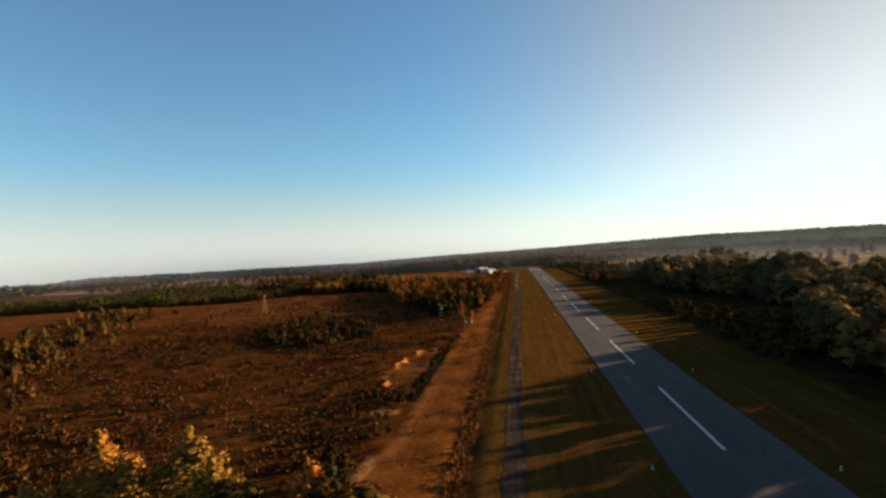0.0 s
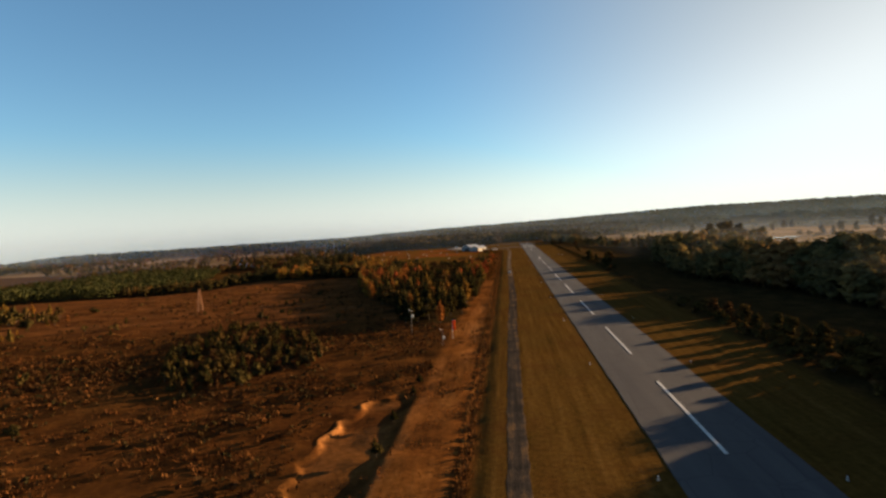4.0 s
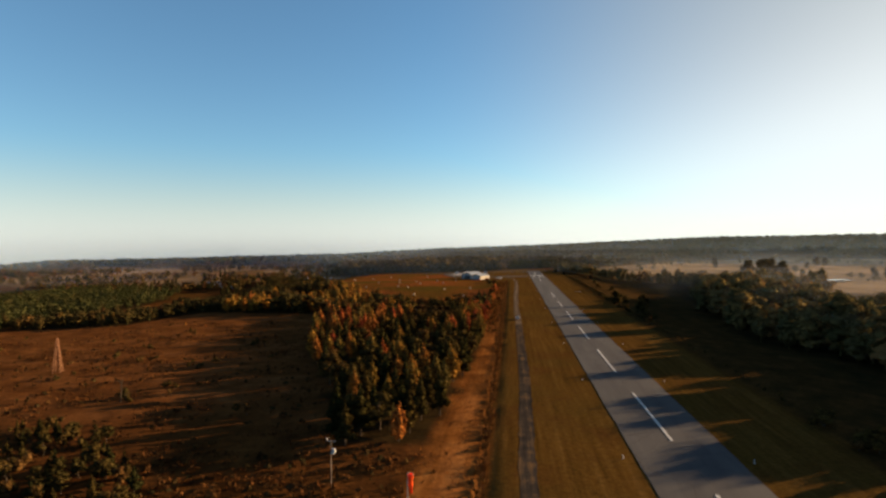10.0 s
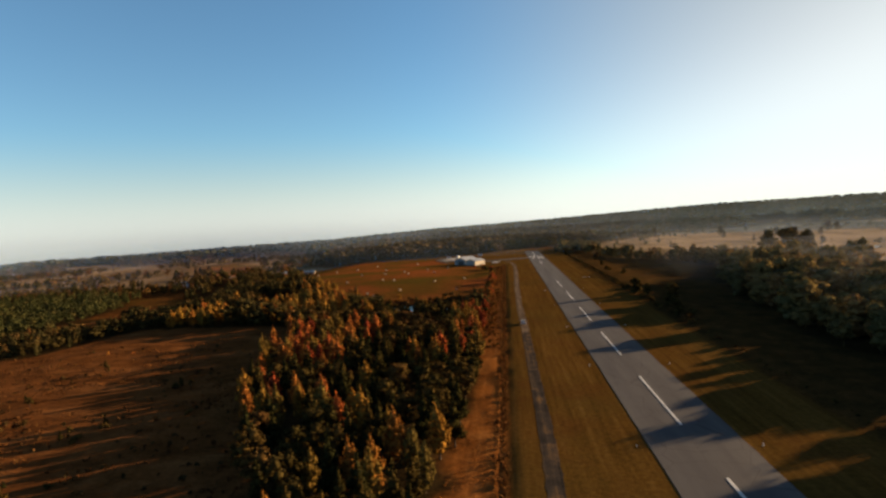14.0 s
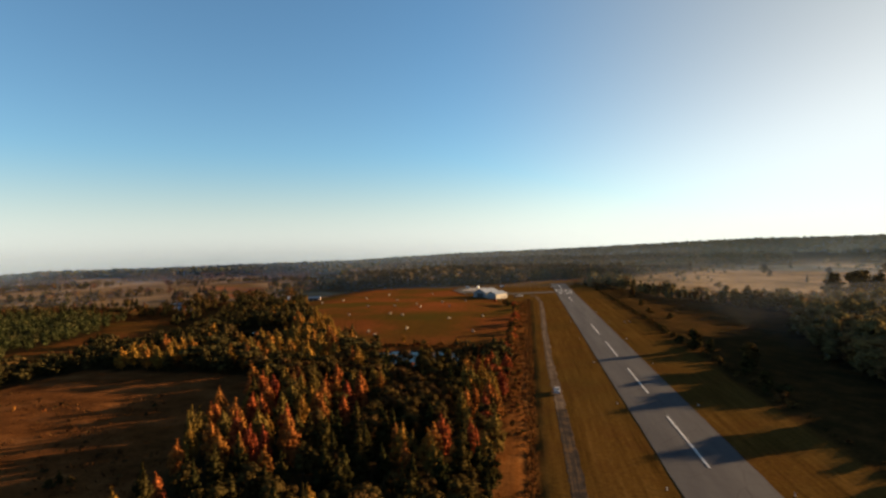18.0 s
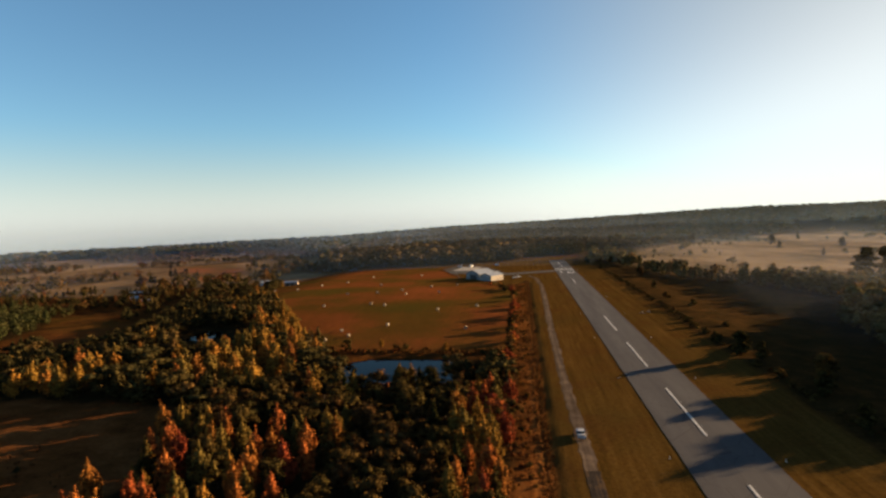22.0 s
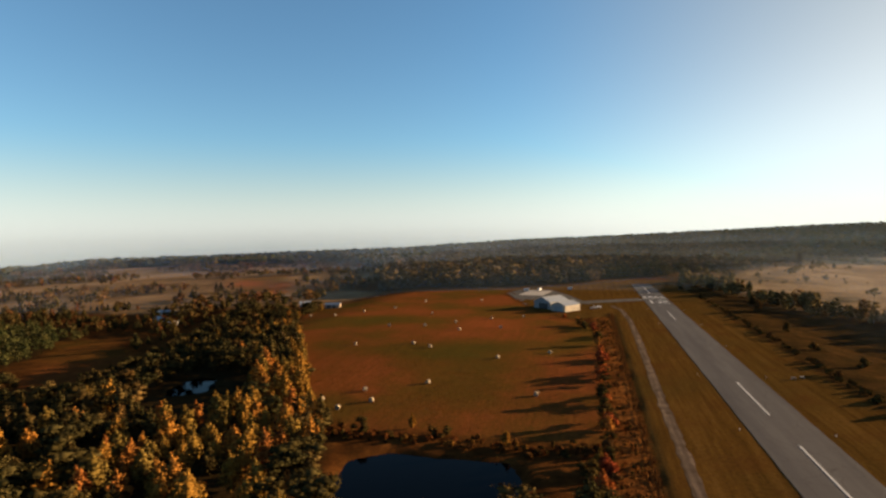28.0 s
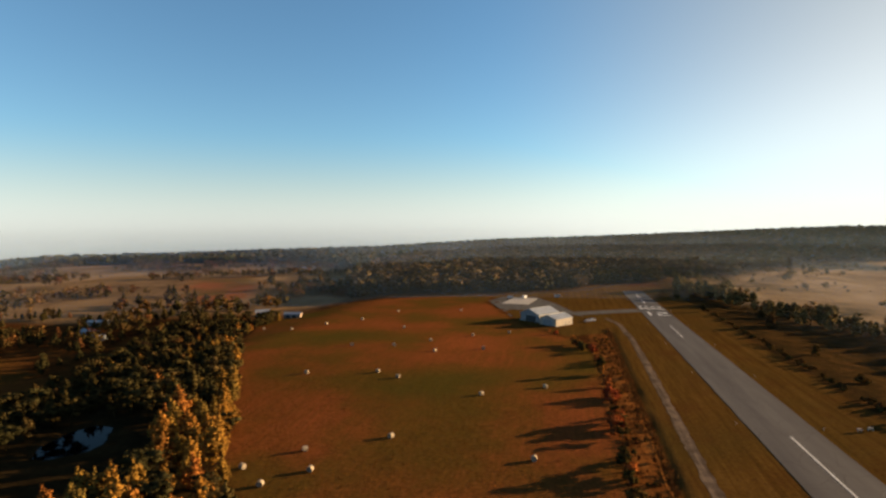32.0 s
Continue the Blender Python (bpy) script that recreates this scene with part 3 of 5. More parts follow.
    F = np.stack([idx[:-1, :-1], idx[:-1, 1:], idx[1:, 1:], idx[1:, :-1]], -1).reshape(-1, 4)
    me = mesh_from("ground", np.stack([X, Y, Z], -1).reshape(-1, 3), F, M_GROUND)
    for name, v in (("mown", mown), ("hay", hay), ("floor", floor), ("pale", pale), ("rough", rough), ("verge", verge), ("bare", bare), ("sward", sward)):
        a = me.attributes.new(name, "FLOAT", "POINT")
        a.data.foreach_set("value", np.asarray(v, np.float32).ravel())
    me.polygons.foreach_set("use_smooth", np.ones(len(F), bool))
    return tagged(new("ground", me), "rolling ground of dry sedge, mown grass and hay stubble", "ground", kind="structure")


ground = build_ground()

# ---------------------------------------------------------------- runway, track, apron
HALF = 9.35
runway = tagged(new("runway"), "long grey weathered asphalt airstrip with worn white markings", "runway", kind="structure")


def strip(name, line, width, z, material, ragged=0.3, step=3.0, crown=0.0):
    """A road-like ribbon along a line of (x, y), slightly ragged at the edges."""
    pts = []
    for (ax, ay), (bx, by) in zip(line, line[1:]):
        n = max(1, int(math.hypot(bx - ax, by - ay) / step))
        pts += [(ax + (bx - ax) * i / n, ay + (by - ay) * i / n) for i in range(n)]
    pts.append(line[-1])
    P = np.array(pts)
    D = np.gradient(P, axis=0)
    D /= np.linalg.norm(D, axis=1)[:, None]
    N = np.stack([-D[:, 1], D[:, 0]], 1)
    rr = np.random.default_rng(len(pts))
    wl, wr = width / 2 + ragged * rr.uniform(-1, 1, len(P)), width / 2 + ragged * rr.uniform(-1, 1, len(P))
    rows = [P + N * wl[:, None], P + N * (wl * 0.4)[:, None], P - N * (wr * 0.4)[:, None], P - N * wr[:, None]]
    V = []
    for k, r in enumerate(rows):
        zz = height(r[:, 0], r[:, 1]) + z + (crown if k in (1, 2) else 0)
        V.append(np.column_stack([r, zz]))
    low = [np.column_stack([rows[0] + N * 0.2, V[0][:, 2] - 0.5]), np.column_stack([rows[3] - N * 0.2, V[3][:, 2] - 0.5])]
    V = np.concatenate([low[0]] + V + [low[1]])
    n = len(P)
    F = []
    for k in range(5):
        for i in range(n - 1):
            F.append((k * n + i, (k + 1) * n + i, (k + 1) * n + i + 1, k * n + i + 1))
    me = mesh_from(name, V, F, material)
    me.shade_flat()
    return me


pave = new("pavement", strip("pavement", [(0, -180), (0, 905)], 2 * HALF, 0.10, M_ASPHALT, 0.12, 6.0, 0.015))
pave.parent = runway


def paint(name, pts, label=""):
    ob = part(name, bm_poly(pts, 0.12, 0.20), M_PAINT, runway, label)
    return ob


for k in range(-3, 12):
    y = 61.0 * k
    paint("centreline_stripe", [(-0.28, y), (0.28, y), (0.28, y + 36.6), (-0.28, y + 36.6)])
paint("threshold_bar", [(-9.0, 781), (9.0, 781), (9.0, 784.2), (-9.0, 784.2)], "white bar across the strip")
# the numeral pair, painted for traffic that lands from the far end
paint("digit_one", [(-5.6, 750), (-4.0, 750), (-4.0, 766), (-5.6, 766)], "white painted numeral 1")
two = bmesh.new()
for a, b, w in (((1.2, 750.8), (7.2, 750.8), 1.6), ((1.2, 750.8), (1.2, 757.0), 1.6), ((1.2, 757.0), (6.6, 760.0), 1.6), ((6.6, 760.0), (6.6, 765.0), 1.6), ((6.6, 765.2), (1.0, 765.2), 1.6)):
    d = Vector((b[0] - a[0], b[1] - a[1], 0))
    q = Matrix.Rotation(math.atan2(d.y, d.x), 4, "Z")
    box(two, (d.length + w, w, 0.08), ((a[0] + b[0]) / 2, (a[1] + b[1]) / 2, 0.16 + 0.002 * len(two.verts) / 8), q)
part("digit_two", two, M_PAINT, runway, "white painted numeral 2")
for x in (-6.9, -2.3, 2.3, 6.9):
    paint("arrowhead", [(x - 1.6, 797), (x, 787), (x + 1.6, 797), (x, 794)])
for y in (815, 850):
    paint("arrow", [(-0.3, y + 24), (-0.3, y + 8), (-1.5, y + 8), (0, y), (1.5, y + 8), (0.3, y + 8), (0.3, y + 24)])

part("asphalt_patch", bm_poly([(-5.6, 44.6), (-4.0, 44.6), (-4.0, 46.8), (-5.6, 46.8)], 0.10, 0.135), M_DARK, runway, "dark square repair patch")
track = tagged(new("gravel_track", strip("gravel_track", [(-30.5, -170), (-30.4, 85), (-29.9, 174), (-28.9, 232), (-29.2, 346)], 3.2, 0.035, M_TRACK, 0.2, 2.5)),
               "narrow dark gravel track through mown grass", "track", kind="structure")
dirt = tagged(new("dirt_track", strip("dirt_track", [(-29.2, 346.02), (-29.9, 420), (-29.2, 520), (-28, 600), (-27.6, 660), (-30, 708), (-36, 732)], 3.0, 0.035, M_DIRT, 0.35, 2.5)),
              "pale worn dirt track towards the hangars", "track", kind="structure")
apron = tagged(part("apron", bm_poly([(-127, 812), (-90, 700), (-72, 684), (-52, 700), (-44, 722), (-58, 760), (-70, 800), (-88, 842), (-118, 842)], -0.2, 0.06), M_APRON, None),
               "grey asphalt apron around the hangars", "apron", kind="structure")
taxiway = tagged(new("taxiway", strip("taxiway", [(-9.5, 774), (-30, 764), (-60, 748)], 14, 0.085, M_APRON, 0.2, 4)), "short asphalt taxiway joining apron and runway", "taxiway", kind="structure")
pad = tagged(part("concrete_pad", bm_poly([(-114, 796), (-92, 792), (-86, 832), (-108, 836)], -0.1, 0.16), M_CONCRETE, None), "pale concrete pad beside the hangars", "pad", kind="structure")
road = tagged(new("country_road", strip("country_road", [(-420, 728), (-330, 742), (-262, 790), (-246, 812), (-128, 856), (-60, 894), (-20, 950), (6, 984), (52, 994), (140, 990)], 6, 0.15, M_TRACK, 0.3, 4)),
              "pale country road passing below the far woods", "road", kind="structure")
for name, poly in (("pond", POND), ("small_pond", POND_2), ("meadow_pond", POND_3)):
    P = np.array(poly, float)
    c = P.mean(0)
    out = [tuple(c + (p - c) * 1.09) for p in P]
    tagged(part(name, bm_poly(out, -1.6, -0.75), M_WATER, None), "still dark pond reflecting the sky", "pond", kind="structure")


# ---------------------------------------------------------------- trees
def icosahedron():
    bm = bmesh.new()
    bmesh.ops.create_icosphere(bm, subdivisions=1, radius=1.0)
    V = np.array([v.co[:] for v in bm.verts])
    F = np.array([[v.index for v in f.verts] for f in bm.faces])
    bm.free()
    return V, F


ICO = icosahedron()
OCT = (np.array([(1, 0, 0), (-1, 0, 0), (0, 1, 0), (0, -1, 0), (0, 0, 1), (0, 0, -1)], float),
       np.array([(0, 2, 4), (2, 1, 4), (1, 3, 4), (3, 0, 4), (2, 0, 5), (1, 2, 5), (3, 1, 5), (0, 3, 5)]))


def leaves(lobes, count, size, r, flat=0.28, cores=True):
    """count leaf clumps on the lobes (centre, radii), round lumpy inner masses; all triangles."""
    L0 = np.array(lobes)
    vol = (L0[:, 3] * L0[:, 4] * L0[:, 5]) ** 0.67
    L = L0[r.choice(len(L0), count, p=vol / vol.sum())]
    d = r.normal(size=(count, 3))
    d /= np.linalg.norm(d, axis=1)[:, None]
    d[:, 2] = np.where(d[:, 2] < -0.45, -d[:, 2], d[:, 2])
    c = L[:, :3] + d * L[:, 3:] * r.uniform(0.78, 1.12, count)[:, None]
    nrm = d / (L[:, 3:] / L[:, 3:].mean(1)[:, None]) + r.normal(scale=flat, size=(count, 3)) + np.array([0, 0, 0.1])
    nrm /= np.linalg.norm(nrm, axis=1)[:, None]
    u = np.cross(nrm, r.normal(size=(count, 3)))
    u /= np.linalg.norm(u, axis=1)[:, None]
    v = np.cross(nrm, u)
    s = size * r.uniform(0.55, 1.35, count)[:, None]
    k = r.uniform(0.55, 1.0, (count, 4, 1))
    quad = np.stack([c - u * s * k[:, 0], c - v * s * 0.8 * k[:, 1], c + u * s * k[:, 2] - nrm * s * 0.25, c + v * s * 0.8 * k[:, 3]], 1)
    V = quad.reshape(-1, 3)
    q = np.arange(count * 4).reshape(-1, 4)
    F = np.concatenate([q[:, [0, 1, 2]], q[:, [0, 2, 3]]])
    if cores:
        base = OCT if cores == "plain" else ICO
        n = len(base[0])
        W = L0[:, None, :3] + base[0][None] * L0[:, None, 3:] * r.uniform(0.5, 0.86, (len(L0), n, 1)) * (1.15 if base is OCT else 1.0)
        G = base[1][None] + (np.arange(len(L0)) * n)[:, None, None] + len(V)
        V, F = np.concatenate([V, W.reshape(-1, 3)]), np.concatenate([F, G.reshape(-1, 3)])
    return V, F


def crown(kind, count, size, seed, cores=True):
    """Leaf cloud of a plant about 1 m tall and its lobes."""
    r = np.random.default_rng(seed)
    lobes = []
    if kind == "pine":
        for k in range(7):
            f = k / 6
            z = 0.24 + 0.68 * f
            w = 0.20 * (1 - f) ** 0.8 + 0.04
            lobes.append((0, 0, z, w * 0.72, w * 0.72, 0.10))
            for a in range(3 if f < 0.6 else 1):
                t = r.uniform(0, 6.28)
                o = w * r.uniform(0.35, 0.7) * (f < 0.95)
                lobes.append((o * math.cos(t), o * math.sin(t), z + r.uniform(-.04, .02), w * r.uniform(.4, .6), w * r.uniform(.4, .6), 0.05 + 0.25 * w))
    elif kind == "spire":
        # an upright oval of many overlapping, upswept tufts round a leader
        for k in range(8):
            f = k / 7
            w = 0.17 * math.sin(math.pi * (0.16 + 0.80 * f) ** 0.8) + 0.015
            lobes.append((r.normal(0, 0.012), r.normal(0, 0.012), 0.14 + 0.80 * f, w, w, 0.10))
        for k in range(16):
            f, t = r.uniform(0.0, 0.85), r.uniform(0, 6.28)
            w = 0.18 * math.sin(math.pi * (0.16 + 0.80 * f) ** 0.8)
            lobes.append((w * math.cos(t), w * math.sin(t), 0.18 + 0.72 * f, r.uniform(.03, .06), r.uniform(.03, .06), r.uniform(.08, .13)))
    elif kind == "round":
        for k in range(15):
            t, f = r.uniform(0, 6.28), r.uniform(0, 1)
            z = 0.30 + 0.56 * f
            w = 0.30 * math.sin(math.pi * (0.15 + 0.72 * f))
            o = w * r.uniform(0.3, 0.95)
            lobes.append((o * math.cos(t), o * math.sin(t), z, r.uniform(.10, .17), r.uniform(.10, .17), r.uniform(.08, .14)))
    elif kind == "edge":
        # a tree of the wood's edge, leafy down to the ground
        for k in range(22):
            t, f = r.uniform(0, 6.28), (k + r.uniform(0, 1)) / 22
            z = 0.07 + 0.80 * f
            w = 0.27 * math.sin(math.pi * (0.28 + 0.62 * f))
            o = w * r.uniform(0.35, 1.0)
            lobes.append((o * math.cos(t), o * math.sin(t), z, r.uniform(.08, .15), r.uniform(.08, .15), r.uniform(.07, .13)))
        for k in range(4):
            lobes.append((0, 0, 0.22 + 0.18 * k, 0.24 - 0.03 * abs(k - 1), 0.24 - 0.03 * abs(k - 1), 0.15))
    else:  # shrub
        for k in range(7):
            t = r.uniform(0, 6.28)
            o = r.uniform(0, 0.34)
            lobes.append((o * math.cos(t), o * math.sin(t), r.uniform(0.25, 0.7) - o * 0.5, r.uniform(.16, .26), r.uniform(.16, .26), r.uniform(.18, .3)))
    return leaves(lobes, count, size, r, cores=cores), lobes


def trunk_mesh(kind, lobes, seed):
    bm = bmesh.new()
    r = random.Random(seed)
    top = 0.9 if kind in ("pine", "spire") else 0.62
    if kind == "shrub":
        for k in range(4):
            t = r.uniform(0, 6.28)
            rod(bm, (0, 0, -0.05), (0.2 * math.cos(t), 0.2 * math.sin(t), 0.5), 0.025, 0.008, 5)
    else:
        rod(bm, (0, 0, -0.03), (0.008, 0.0, top * 0.5), 0.021, 0.014, 7)
        rod(bm, (0.008, 0, top * 0.5), (0.0, 0.006, top), 0.014, 0.004, 6)
        for l in r.sample(lobes, 6):
            rod(bm, (0.004, 0, max(0.15, l[2] - 0.16)), l[:3], 0.008, 0.002, 4)
    me = bpy.data.meshes.new("trunk")
    bm.to_mesh(me)
    bm.free()
    me.materials.append(M_BARK)
    return me


TREE_KINDS = {}


def tree_kind(key, form, material, count, size, variants=5):
    made = []
    for k in range(variants):
        (V, F), lobes = crown(form, count, size, hash_seed(key) + k)
        made.append((mesh_from("crown", V, F, material), trunk_mesh(form, lobes, k)))
    TREE_KINDS[key] = made


def hash_seed(s):
    return sum(ord(c) * (i + 3) for i, c in enumerate(s)) % 9973


tree_kind("pine", "pine", M_PINE, 850, 0.024)
tree_kind("gold", "spire", M_GOLD, 850, 0.023)
tree_kind("rust", "spire", M_RUST, 850, 0.023)
tree_kind("neargold", "spire", M_NEARGOLD, 2300, 0.021, 3)
tree_kind("oak", "round", M_OAK, 800, 0.028)
tree_kind("leafy", "edge", M_OAK, 1000, 0.026)
tree_kind("redoak", "round", M_RUST, 800, 0.028, 3)
tree_kind("shrub", "shrub", M_OAK, 360, 0.05)
tree_kind("cedar", "pine", M_PINE, 420, 0.034)
tree_kind("redshrub", "shrub", M_RUST, 360, 0.05)

TREE_TEXT = {"pine": ("pine_tree", "green pine with an open ragged crown", "tree"), "gold": ("golden_tree", "slender tree with golden yellow autumn leaves", "tree"),
             "neargold": ("golden_tree", "tall tree with yellow and orange autumn leaves beside the track", "tree"), "rust": ("rust_tree", "slender tree with rust red autumn leaves", "tree"), "oak": ("broadleaf_tree", "broad leafy tree in dull olive autumn green", "tree"),
             "shrub": ("bush", "low leafy olive green bush in dry grass", "bush"), "cedar": ("young_cedar", "young dark green cedar in dry sedge", "tree"),
             "leafy": ("broadleaf_tree", "rounded tree with dense olive leaves down to the ground", "tree"),
             "redoak": ("red_tree", "broad tree with orange red autumn leaves", "tree"), "redshrub": ("red_bush", "low bush with reddish brown autumn leaves", "bush")}


def plant(key, x, y, tall, wide=None, group="", sink=0.1):
    name, label, cat = TREE_TEXT[key]
    cm, tm = TREE_KINDS[key][int(rng.integers(len(TREE_KINDS[key])))]
    root = new(name)
    z = float(height(x, y)) - sink
    w = tall * (wide or 1.0)
    root.matrix_world = pose(x, y, z, rng.normal(0, 1.5), rng.normal(0, 1.5), rng.uniform(0, 360)) @ Matrix.Diagonal((w, w, tall, 1))
    for n, me in (("trunk", tm), ("crown", cm)):
        o = new(n, me)
        o.parent = root
    return tagged(root, label, cat, group)


def scatter(poly, spacing, jitter=0.45, seed=1, keep=None):
    P = np.array(poly)
    r = np.random.default_rng(seed)
    gx, gy = np.meshgrid(np.arange(float(P[:, 0].min()), P[:, 0].max(), spacing), np.arange(float(P[:, 1].min()), P[:, 1].max(), spacing))
    gx[1::2] += spacing / 2
    x = gx.ravel() + r.uniform(-jitter, jitter, gx.size) * spacing
    y = gy.ravel() + r.uniform(-jitter, jitter, gx.size) * spacing
    ok = distance_in(poly, x, y) > 0
    if keep is not None:
        ok &= keep(x, y)
    return x[ok], y[ok], r


def stuff(name, label, forms, material, x, y, tall, wide, r, tint=None, category="woods"):
    """Many plants in one mesh: templates (V, F) placed, turned and scaled."""
    Vs, Fs, Ts, n0 = [], [], [], 0
    z = height(x, y)
    pick = r.integers(len(forms), size=len(x))
    ang = r.uniform(0, 6.283, len(x))
    tint = r.uniform(0, 1, len(x)) if tint is None else tint
    for k, (V, F) in enumerate(forms):
        s = pick == k
        if not s.any():
            continue
        c, q = np.cos(ang[s])[:, None], np.sin(ang[s])[:, None]
        w, h = (tall[s] * wide[s])[:, None], tall[s][:, None]
        W = np.stack([(V[:, 0] * c - V[:, 1] * q) * w + x[s][:, None], (V[:, 0] * q + V[:, 1] * c) * w + y[s][:, None], V[:, 2] * h + z[s][:, None]], -1)
        off = np.arange(s.sum())[:, None, None] * len(V) + n0
        Vs.append(W.reshape(-1, 3))
        Fs.append((F[None] + off).reshape(-1, F.shape[1]))
        Ts.append(np.repeat(tint[s], len(F)))
        n0 += len(V) * int(s.sum())
    ob = new(name, mesh_from(name, np.concatenate(Vs), np.concatenate(Fs), material, np.concatenate(Ts)))
    return tagged(ob, label, category, kind="stuff")


def forms(kinds, count, size, seed=50, bole=True):
    out = []
    for i, k in enumerate(kinds):
        (V, F), lobes = crown(k, count, size, seed + i, "plain" if count > 100 else False)
        if bole and k != "shrub":
            bt = np.array([(-.012, 0, -.03), (.012, 0, -.03), (.006, 0, .55), (-.006, 0, .55), (0, -.012, -.03), (0, .012, -.03), (0, .006, .55), (0, -.006, .55)])
            V = np.concatenate([V, bt])
            F = np.concatenate([F, np.array([(0, 1, 2), (0, 2, 3), (4, 5, 6), (4, 6, 7)]) + len(V) - 8])
        out.append((V, F))
    return out


# the mixed pine and hardwood stand beside the strip
x, y, r = scatter(BLOCK, 6.0, 0.42, 11)
for a, b in zip(x, y):
    v = float(value_noise(a, b, 24, 21)) + r.normal(0, 0.35)
    back = 284 < b < 356 and a < -90 + 0.06 * (b - 284)
    if back and r.random() < 0.85:
        key = "rust" if r.random() < 0.68 else "gold"
    elif (a > -60 and b > 300 and r.random() < 0.65) or (b < 215 and a < -66 and r.random() < 0.3):
        key = "rust" if r.random() < 0.45 else "gold"
    elif v > 0.62:
        key = "gold" if r.random() < 0.75 else "rust"
    elif v < -0.1 or (b > 315 and r.random() < 0.7):
        key = "oak"
    else:
        key = "pine"
    tall = {"pine": r.uniform(8.5, 12.5), "gold": r.uniform(8.5, 12), "rust": r.uniform(8, 11.5), "oak": r.uniform(7.5, 11)}[key]
    plant(key, a, b, tall, r.uniform(0.9, 1.25) if key in ("pine", "oak") else r.uniform(0.9, 1.2), "trees of the stand beside the strip")

# woods round the ponds
clear = lambda x, y: (distance_in(POND, x, y) < -3) & (distance_in(POND_2, x, y) < -2.5) & (distance_in([(-212, 498), (-190, 500), (-158, 460), (-172, 438), (-212, 464)], x, y) < 0) & (distance_in(GLADE, x, y) < 0) & (distance_in(CLEARING, x, y) < 0)
x, y, r = scatter(WOODS, 6.6, 0.45, 12, clear)
edge = distance_in(WOODS, x, y)
hay_side = distance_in(HAY, x, y) > -28
mid_forms = forms(["spire", "spire", "spire", "round", "round", "pine"], 380, 0.034)
gold = ((distance_in([(-116, 388), (-172, 388), (-180, 470), (-184, 532), (-140, 470)], x, y) > 0) & (r.random(len(x)) < 0.85)) | (hay_side & (r.random(len(x)) < 0.25)) | (np.hypot(x + 200, y - 398) < 16) | (r.random(len(x)) < 0.06)
tall = r.uniform(7, 12.5, len(x)) * np.where(x < -215, 0.72, 1.0)
stuff("golden_woods", "golden autumn trees along the hayfield edge", mid_forms[:3], M_GOLD_S, x[gold], y[gold], tall[gold] * 0.92, r.uniform(1.2, 1.7, gold.sum()), r)
o = ~gold
stuff("mixed_woods", "mixed dark green and brown woods round the ponds", mid_forms[2:], M_MIXED_S, x[o], y[o], tall[o], r.uniform(1.25, 1.75, o.sum()), r, r.beta(1.2, 2.0, o.sum()))

# trees among the western houses
VILLAGE = [(-351, 584), (-289, 552), (-300, 566), (-316, 610), (-334, 694), (-420, 712), (-560, 690), (-600, 620), (-420, 604), (-372, 580)]
homes = lambda x, y: (np.hypot(x + 358, y - 638) > 8) & (np.hypot(x + 339, y - 628) > 5) & (np.hypot(x + 381, y - 668) > 8) & (value_noise(x, y, 32, 61) > -0.3)
x, y, r = scatter(VILLAGE, 8.0, 0.45, 33, homes)
stuff("village_trees", "mixed autumn trees among scattered houses", forms(["spire", "round", "pine"], 120, 0.062), M_MIXED_S, x, y, r.uniform(5, 9.5, len(x)), r.uniform(1.2, 1.7, len(x)), r)

# pine plantation to the west
x, y, r = scatter(PINES, 6.6, 0.42, 13, lambda x, y: (distance_in(GLADE, x, y) < 0) & (distance_in(CLEARING, x, y) < 0))
tall, wide, tint = r.uniform(7.5, 11.5, len(x)), r.uniform(1.1, 1.5, len(x)), r.beta(1.2, 3.0, len(x))
stuff("pine_plantation", "dense green pine plantation west of the field", forms(["pine", "pine", "round", "spire"], 95, 0.070), M_PLANT_S, x, y, tall, wide, r, tint)

# hardwood forest behind the airfield
x, y, r = scatter(CONIFERS, 6.5, 0.4, 24)
u, v, _ = scatter(CONIFER_STRIP, 7.5, 0.4, 25)
x, y = np.concatenate([x, u]), np.concatenate([y, v])
stuff("conifer_block", "dense dark conifers at the edge of the hardwoods", forms(["pine", "pine"], 80, 0.09), M_PINE_S, x, y, r.uniform(13, 17, len(x)), r.uniform(1.2, 1.6, len(x)), r)
x, y, r = scatter(FAR_WOOD, 11.5, 0.45, 14, lambda x, y: distance_in(CONIFERS, x, y) < -2)
near = distance_in(FAR_WOOD, x, y) < 90
near &= y < 1250
tall, wide = r.uniform(12, 18, len(x)), r.uniform(1.4, 2.1, len(x))
for some, k, z in ((near, 80, 0.125), (~near, 26, 0.20)):
    stuff("hardwood_forest", "brown autumn hardwood forest beyond the airfield", forms(["spire", "round", "round", "spire"], k, z * 0.8), M_BROWN_S, x[some], y[some], tall[some], wide[some], r)

